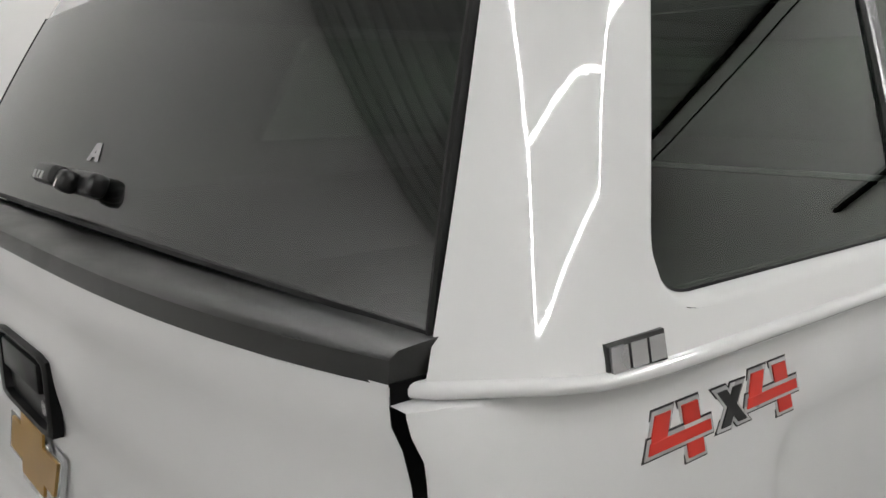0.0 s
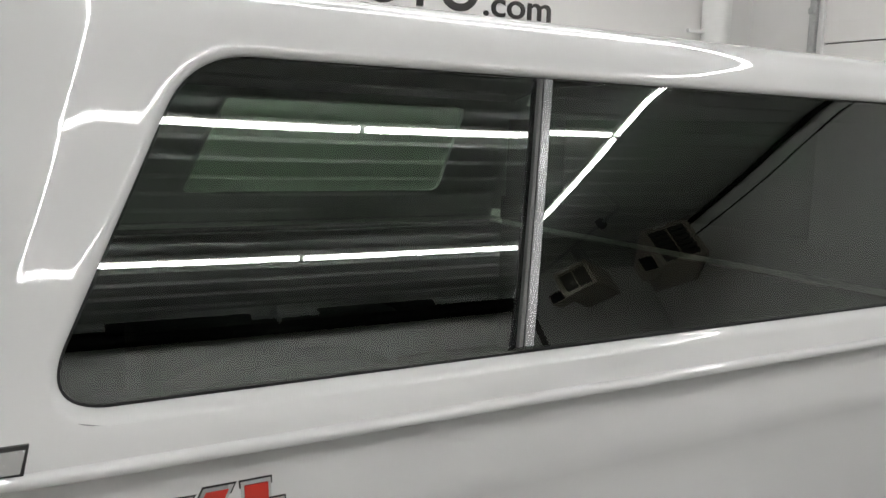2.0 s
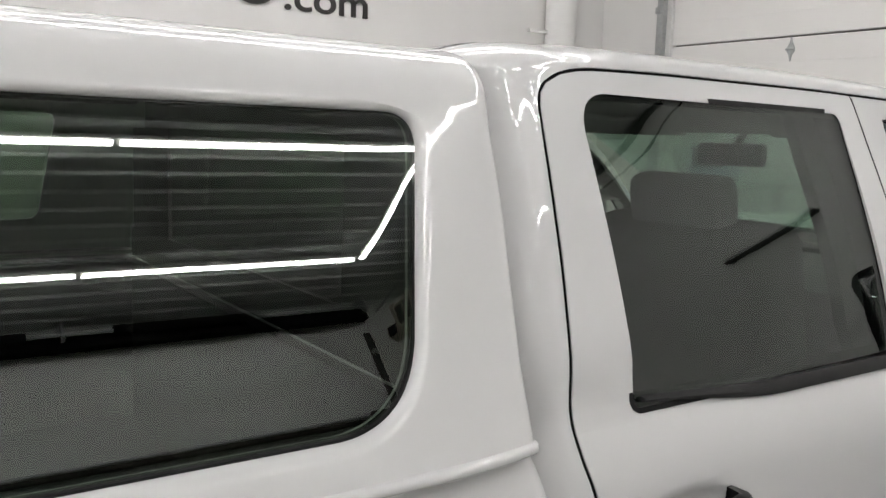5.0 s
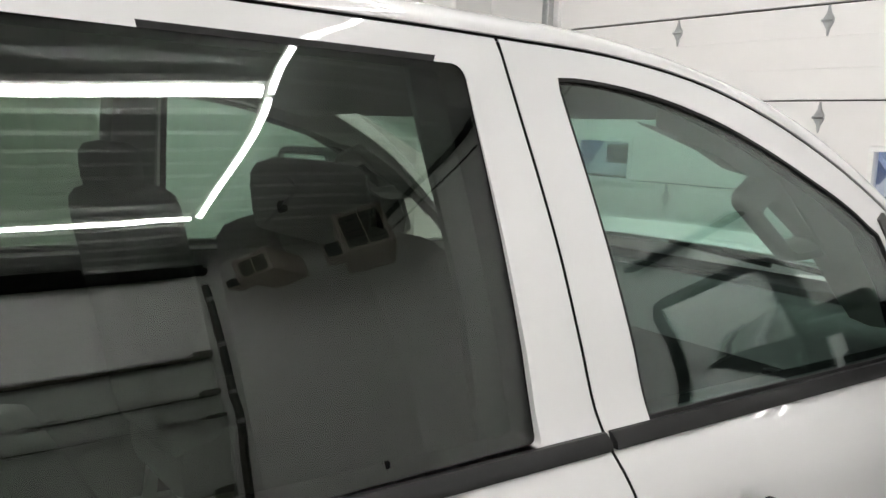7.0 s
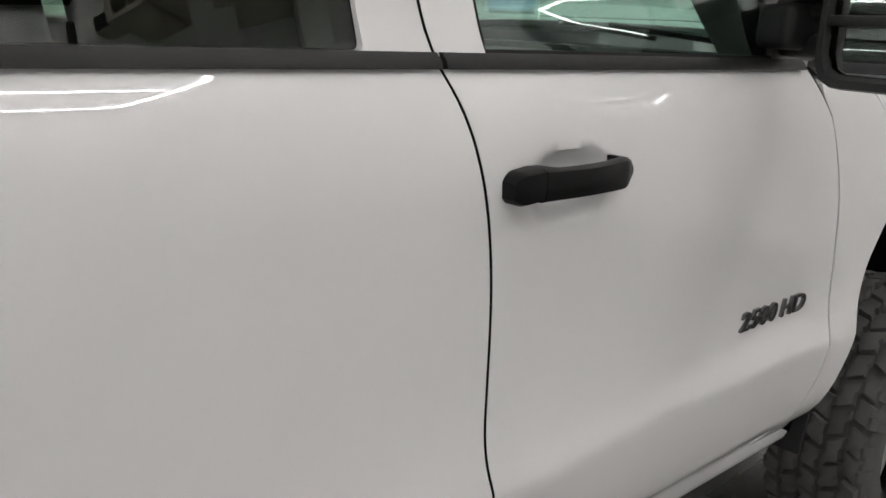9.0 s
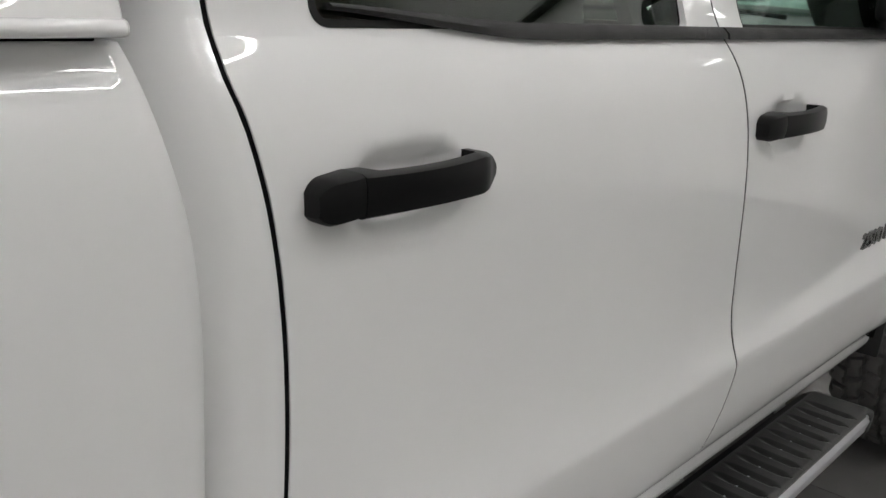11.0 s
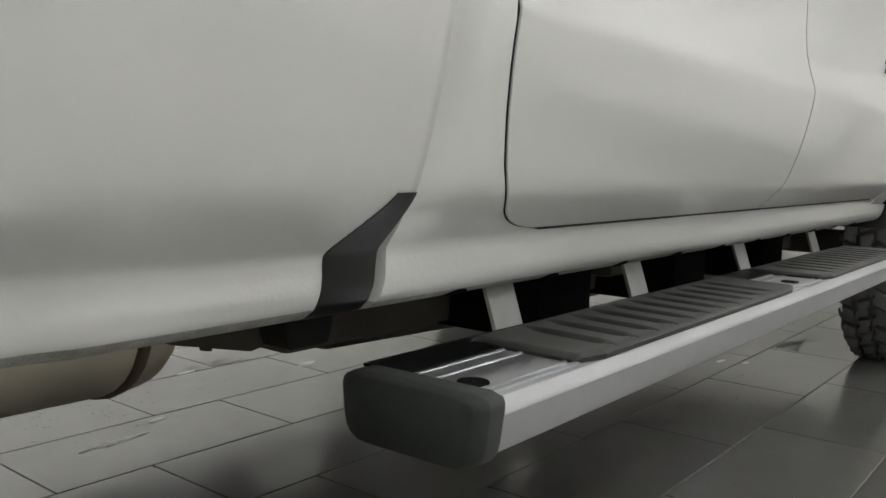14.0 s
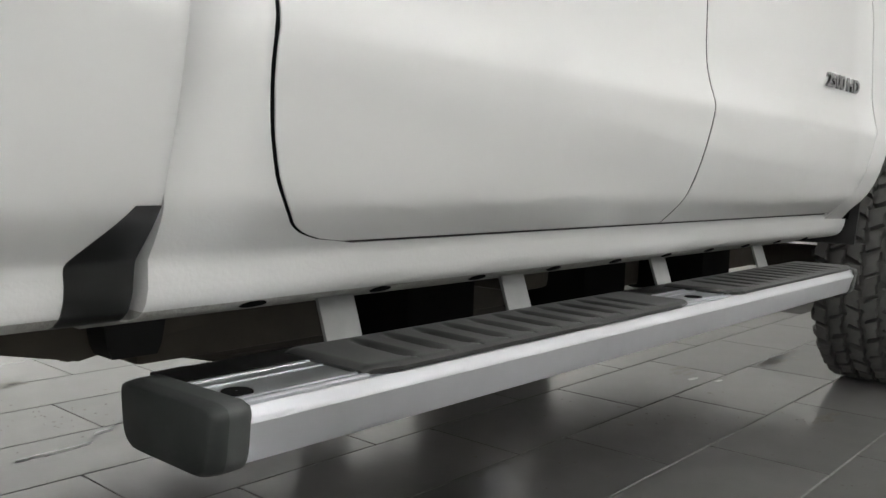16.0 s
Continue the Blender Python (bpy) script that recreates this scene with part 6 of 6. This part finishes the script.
# ---- underside ----
under = empty("chassis", (0, 0, 0))
under.parent = truck
for y in (0.78, 1.52):
    part("frame_rail", box((2.9, y, 0.56), (5.6, 0.09, 0.14), 0.01), DARKSTEEL, under, "dark steel frame rail")
for y in (0.42, 1.58):
    part("frame_rail", box((3.4, y, 0.52), (2.3, 0.08, 0.20), 0.012), DARKSTEEL, under, "dark steel frame rail")
part("floor_pan", box((2.6, YC, 0.635), (3.6, 1.66, 0.04)), DARKSTEEL, under)
for x in (1.9, 2.5, 3.5):
    part("cross_member", box((x, YC, 0.50), (0.10, 1.0, 0.10), 0.02), DARKSTEEL, under)
bm = bmesh.new()
loft(bm, [[(2.19 + a, y, z) for a, y in ((-w, 0.27), (w, 0.27), (w, 0.44), (-w, 0.44))] for w, z in ((0.060, 0.62), (0.052, 0.56), (0.036, 0.475), (0.030, 0.462))], closed=True, cap=True)
tidy(bm)
part("body_mount", bm, RUBBER, under, "black tapered body mount", angle=30)
# solid black block standing in for the shade of a recess
part("recess", box((2.06, 0.325, 0.585), (0.085, 0.05, 0.055), 0.012), BLACKHOLE, under, "black block for the shade of a recess in the frame")
part("body_mount", box((3.05, 0.36, 0.53), (0.12, 0.18, 0.12), 0.02), DARKSTEEL, under)
part("fuel_tank", box((2.9, 1.2, 0.47), (1.2, 0.4, 0.24), 0.06), BLACKHOLE, under)
bm = bmesh.new()
rows = []
for x, k in ((1.2, 0.9), (1.22, 1.0), (2.022, 1.0), (2.034, 0.99), (2.048, 0.95), (2.062, 0.86), (2.074, 0.68), (2.082, 0.45), (2.086, 0.32), (2.45, 0.28)):
    rows.append([(x, 0.47 + 0.135 * k * math.cos(2 * math.pi * j / 28), 0.497 + 0.097 * k * math.sin(2 * math.pi * j / 28)) for j in range(28)])
loft(bm, rows, closed=True, cap=True)
tidy(bm)
muf = part("muffler", bm, MUFFLER, under, "aged steel muffler", angle=35)
bm = bmesh.new()
loft(bm, [[(x, 0.47 + 0.135 * k * math.cos(2 * math.pi * j / 28), 0.497 + 0.097 * k * math.sin(2 * math.pi * j / 28)) for j in range(28)] for x, k in ((1.998, 1.0), (2.0, 1.03), (2.006, 1.045), (2.012, 1.03), (2.014, 1.0))], closed=True)
tidy(bm)
part("seam_band", bm, GALVDARK, muf, "dark rolled seam band", angle=50)
part("exhaust_pipe", tube([(2.1, 0.47, 0.49), (2.7, 0.62, 0.46), (3.3, 0.66, 0.47), (4.2, 0.7, 0.5)], 0.036, 14), MUFFLER, under)
part("tail_pipe", tube([(1.25, 0.47, 0.50), (0.9, 0.42, 0.62), (0.3, 0.3, 0.5)], 0.036, 14), MUFFLER, under)
bm = bmesh.new()
loft(bm, [[(x, y, z) for y, z in ((0.52, 0.60), (0.52, zz + 0.02), (0.56, zz), (1.46, zz), (1.5, 0.60))] for x, zz in ((2.12, 0.455), (2.25, 0.425), (2.5, 0.36), (3.0, 0.345), (3.6, 0.35), (3.8, 0.45))], closed=True, cap=True)
tidy(bm)
part("gearbox_shield", bm, DARKSTEEL, under, "dark rusty gearbox shield", angle=35)
# dark gusset between the bed and the cab
bm = bmesh.new()
gus = [(1.86, 0.62), (1.90, 0.535), (1.96, 0.508), (2.03, 0.480), (2.14, 0.455), (2.22, 0.47), (2.5, 0.50), (2.5, 0.62)]
loft(bm, [[(x, y, z) for x, z in gus] for y in (0.32, 0.34)], closed=True, cap=True)
bmesh.ops.recalc_face_normals(bm, faces=bm.faces)
part("gusset", bm, DARKSTEEL, under, "dark steel frame gusset", smooth=False)
part("bolt", tube([(2.205, 0.50, 0.416), (2.210, 0.50, 0.45)], 0.009, 8), DARKSTEEL, under)


# ---- wheels ----
def build_wheel(name):
    """An all-terrain tyre with cut tread blocks on a dark spoked rim, axis along y, outer side at -y."""
    th = empty(name, (0, 0, 0))
    R, half = 0.418, 0.135
    prof = [(0.235, -0.105), (0.25, -0.125), (0.30, -0.140), (0.35, -0.139), (0.381, -0.128), (0.393, -0.112), (0.396, 0.0), (0.393, 0.112), (0.381, 0.128), (0.35, 0.139), (0.30, 0.140), (0.25, 0.125), (0.235, 0.105)]
    bm = lathe(prof, (0, 0, 0), 72)
    rng = random.Random(4)
    n = 34
    # five rows of interlocking blocks, and shoulder lugs that run down the sidewall
    for k in range(n):
        for row, (yc, w) in enumerate(((-0.104, 0.042), (-0.054, 0.044), (0.0, 0.046), (0.054, 0.044), (0.104, 0.042))):
            a0 = 2 * math.pi * (k + (0.5 if row % 2 else 0.0) + rng.uniform(-0.06, 0.06)) / n
            span = 2 * math.pi / n * (0.80 if row in (0, 4) else 0.84)
            skew = (0.02 if row % 2 else -0.02) + rng.uniform(-0.006, 0.006)
            lo, hi = 0.390, R - (0.004 if row in (0, 4) else 0)
            pts = []
            shape = ((-0.5, -0.5), (-0.1, -0.5), (0.02, -0.34), (0.5, -0.42), (0.5, 0.5), (0.1, 0.5), (-0.02, 0.34), (-0.5, 0.42))
            for r, sh in ((lo, 1.0), (hi - 0.002, 0.95), (hi, 0.90)):
                ring = []
                for u, v in shape:
                    a = a0 + span * u * sh + skew * v * 2
                    ring.append((r * math.cos(a), yc + w * v * sh, r * math.sin(a)))
                pts.append(ring)
            loft(bm, pts, closed=True)
            bm.faces.new([bm.verts.new(p) for p in pts[-1]])
        for s in (-1, 1):
            a0 = 2 * math.pi * (k + 0.25) / n
            span = 2 * math.pi / n * (0.5 if k % 2 else 0.34)
            deep = 0.345 if k % 2 else 0.365
            rows = []
            for r, y, o in ((0.405, 0.118, 0.006), (0.39, 0.132, 0.007), (deep + 0.01, 0.139, 0.006), (deep, 0.140, 0.0)):
                rows.append([(r * math.cos(a0 + span * u), s * (y + oo), r * math.sin(a0 + span * u)) for u, oo in ((-0.5, 0), (-0.42, o), (0.42, o), (0.5, 0))])
            loft(bm, rows)
    bmesh.ops.recalc_face_normals(bm, faces=bm.faces)
    part("tyre", bm, TYRE, th, "black all-terrain tyre with chunky blocks", angle=30)
    rim = part("rim", lathe([(0.238, 0.10), (0.238, -0.10), (0.232, -0.115), (0.218, -0.112), (0.208, -0.08), (0.205, 0.02), (0.06, 0.03)], (0, 0, 0), 48), MATTE, th, "dark painted alloy rim")
    for k in range(6):
        a = 2 * math.pi * k / 6
        sp = part("spoke", box((0, 0, 0), (0.17, 0.035, 0.055), 0.012), SILVER, rim)
        sp.matrix_basis = Matrix.Rotation(-a, 4, "Y") @ Matrix.Translation((0.135, -0.055, 0))
    part("hub_cap", lathe([(0.001, -0.095), (0.05, -0.09), (0.06, -0.07), (0.062, 0.0)], (0, 0, 0), 24), MATTE, rim)
    return th


first = build_wheel("wheel")
first.parent = truck
first.location = (4.97, 0.092, 0.416)
for x, y, turn in ((1.08, 0.105, 0), (4.97, 2 * YC - 0.092, 180), (1.08, 2 * YC - 0.105, 180)):
    w = copy_thing(first, Matrix.Translation((x, y, 0.416)) @ Matrix.Rotation(radians(turn), 4, "Z"))
part("axle", tube([(4.97, 0.25, 0.42), (4.97, 1.75, 0.42)], 0.05, 12), DARKSTEEL, under)
part("axle", tube([(1.08, 0.25, 0.42), (1.08, 1.75, 0.42)], 0.06, 12), DARKSTEEL, under)

# ---- floor tiles ----
TL, TWD = 0.628, 0.309
tile_bm = box((0, 0, -0.005), (TL - 0.0035, TWD - 0.0035, 0.010), 0.0012, None, 1)
tile_me = bpy.data.meshes.new("tile")
tile_bm.to_mesh(tile_me)
tile_bm.free()
tile_me.materials.append(TILE)
rest = []
for j in range(-21, 13):
    y = 1.130 + (j + 0.5) * TWD
    if not Y0 < y < Y1:
        continue
    off = 2.305 + (j % 3) * -0.205
    for i in range(-14, 9):
        x = off + (i + 0.5) * TL
        if not X0 + 0.2 < x < X1 - 0.2:
            continue
        if 1.4 < x < 6.2 and -1.3 < y < 3.6:
            t = new("tile", tile_me)
            t.location = (x, y, 0)
            t.parent = floor
        else:
            rest.append((x, y))
bm = bmesh.new()
for x, y in rest:
    a, b = TL / 2 - 0.002, TWD / 2 - 0.002
    top = [bm.verts.new((x + s * a, y + t * b, 0)) for s, t in ((-1, -1), (1, -1), (1, 1), (-1, 1))]
    low = [bm.verts.new((x + s * (a + 0.001), y + t * (b + 0.001), -0.006)) for s, t in ((-1, -1), (1, -1), (1, 1), (-1, 1))]
    bm.faces.new(top)
    for k in range(4):
        bm.faces.new((low[k], low[(k + 1) % 4], top[(k + 1) % 4], top[k]))
more = part("far_tiles", bm, TILE, floor, smooth=False)
tagged(more, kind="stuff")


def puddle(pts, r, label="thin white streak for glinting water and paper chips on the tiles"):
    th = tagged(part("water_streak", bmesh.new(), WATER, None), label, "puddle", "water on the floor")
    bm = bmesh.new()
    rng = random.Random(len(pts) * 7 + int(r * 1e4))
    line = resample(pts, 16)
    rows = []
    for i, p in enumerate(line):
        k = math.sin(math.pi * (i + 0.3) / 16.6) ** 0.5 * rng.uniform(0.7, 1.2)
        rows.append([(p[0], p[1] + r * k * s, 0.0008 + 0.0012 * (1 - abs(s))) for s in (-1, -0.6, 0, 0.6, 1)])
    loft(bm, rows)
    bm.to_mesh(th.data)
    bm.free()
    th.data.shade_smooth()


puddle([(2.45, 1.315, 0), (2.50, 1.323, 0), (2.57, 1.322, 0), (2.645, 1.332, 0)], 0.013)
# the next two streaks are drawn in place of white paper chips
puddle([(4.43, 0.572, 0), (4.46, 0.569, 0), (4.49, 0.566, 0)], 0.010)
puddle([(4.48, 0.496, 0), (4.50, 0.493, 0), (4.52, 0.490, 0)], 0.009)
puddle([(2.68, 1.392, 0), (2.71, 1.399, 0), (2.74, 1.402, 0)], 0.010)
puddle([(3.34, 1.565, 0), (3.385, 1.575, 0), (3.43, 1.585, 0)], 0.018)
puddle([(3.01, 1.752, 0), (3.04, 1.756, 0), (3.08, 1.758, 0)], 0.010)
tagged(part("paper_scrap", box((3.307, -0.021, 0.002), (0.020, 0.008, 0.003), 0.001, Matrix.Rotation(0.6, 4, "Z")), PAPER, None, smooth=False), "tiny white paper scrap on the floor tiles", "paper scrap")


def stain(x, y, wide, deep, seed):
    """A thin dark film of half-dried dirt with a ragged outline."""
    rng = random.Random(seed)
    bm = bmesh.new()
    for _ in range(16):
        cx, cy = x + rng.gauss(0, wide * 0.5), y + rng.gauss(0, deep * 0.5)
        r = rng.uniform(0.12, 0.36)
        n = 16
        hub = bm.verts.new((cx, cy, 0.0011))
        ring = [bm.verts.new((cx + wide * r * k * math.cos(i * 2 * math.pi / n), cy + deep * r * k * math.sin(i * 2 * math.pi / n), 0.0005)) for i, k in ((i, rng.uniform(0.55, 1.1)) for i in range(n))]
        for i in range(n):
            bm.faces.new((ring[i], ring[(i + 1) % n], hub))
    tagged(part("floor_stain", bm, STAIN, None), "dark half-dried dirt stain on the floor tiles", "stain", "stains on the floor")


stain(4.955, 0.462, 0.16, 0.05, 3)
stain(4.557, 0.663, 0.10, 0.04, 5)
stain(3.213, 1.763, 0.12, 0.05, 8)
stain(4.286, 0.066, 0.12, 0.03, 9)
stain(2.66, 2.03, 0.20, 0.06, 12)

# fine wet specks on the tiles behind the step
bm = bmesh.new()
rng = random.Random(11)
for _ in range(170):
    a = rng.random()
    x, y = (rng.gauss(2.60, 0.20), rng.gauss(1.62, 0.13)) if a < 0.5 else (rng.gauss(3.6, 0.5), rng.gauss(0.45, 0.22)) if a < 0.85 else (rng.gauss(4.1, 0.2), rng.gauss(0.2, 0.2))
    r = rng.uniform(0.0015, 0.006) * (2.2 if rng.random() < 0.08 else 1)
    top = bm.verts.new((x, y, 0.0022))
    ring = [bm.verts.new((x + r * rng.uniform(0.7, 1.5) * math.cos(k * 1.0472), y + r * rng.uniform(0.6, 1.1) * math.sin(k * 1.0472), 0.0006)) for k in range(6)]
    for k in range(6):
        bm.faces.new((ring[k], ring[(k + 1) % 6], top))
tagged(part("water_drops", bm, STAIN, None), "scattered wet specks on the floor tiles", "water drops", kind="stuff")
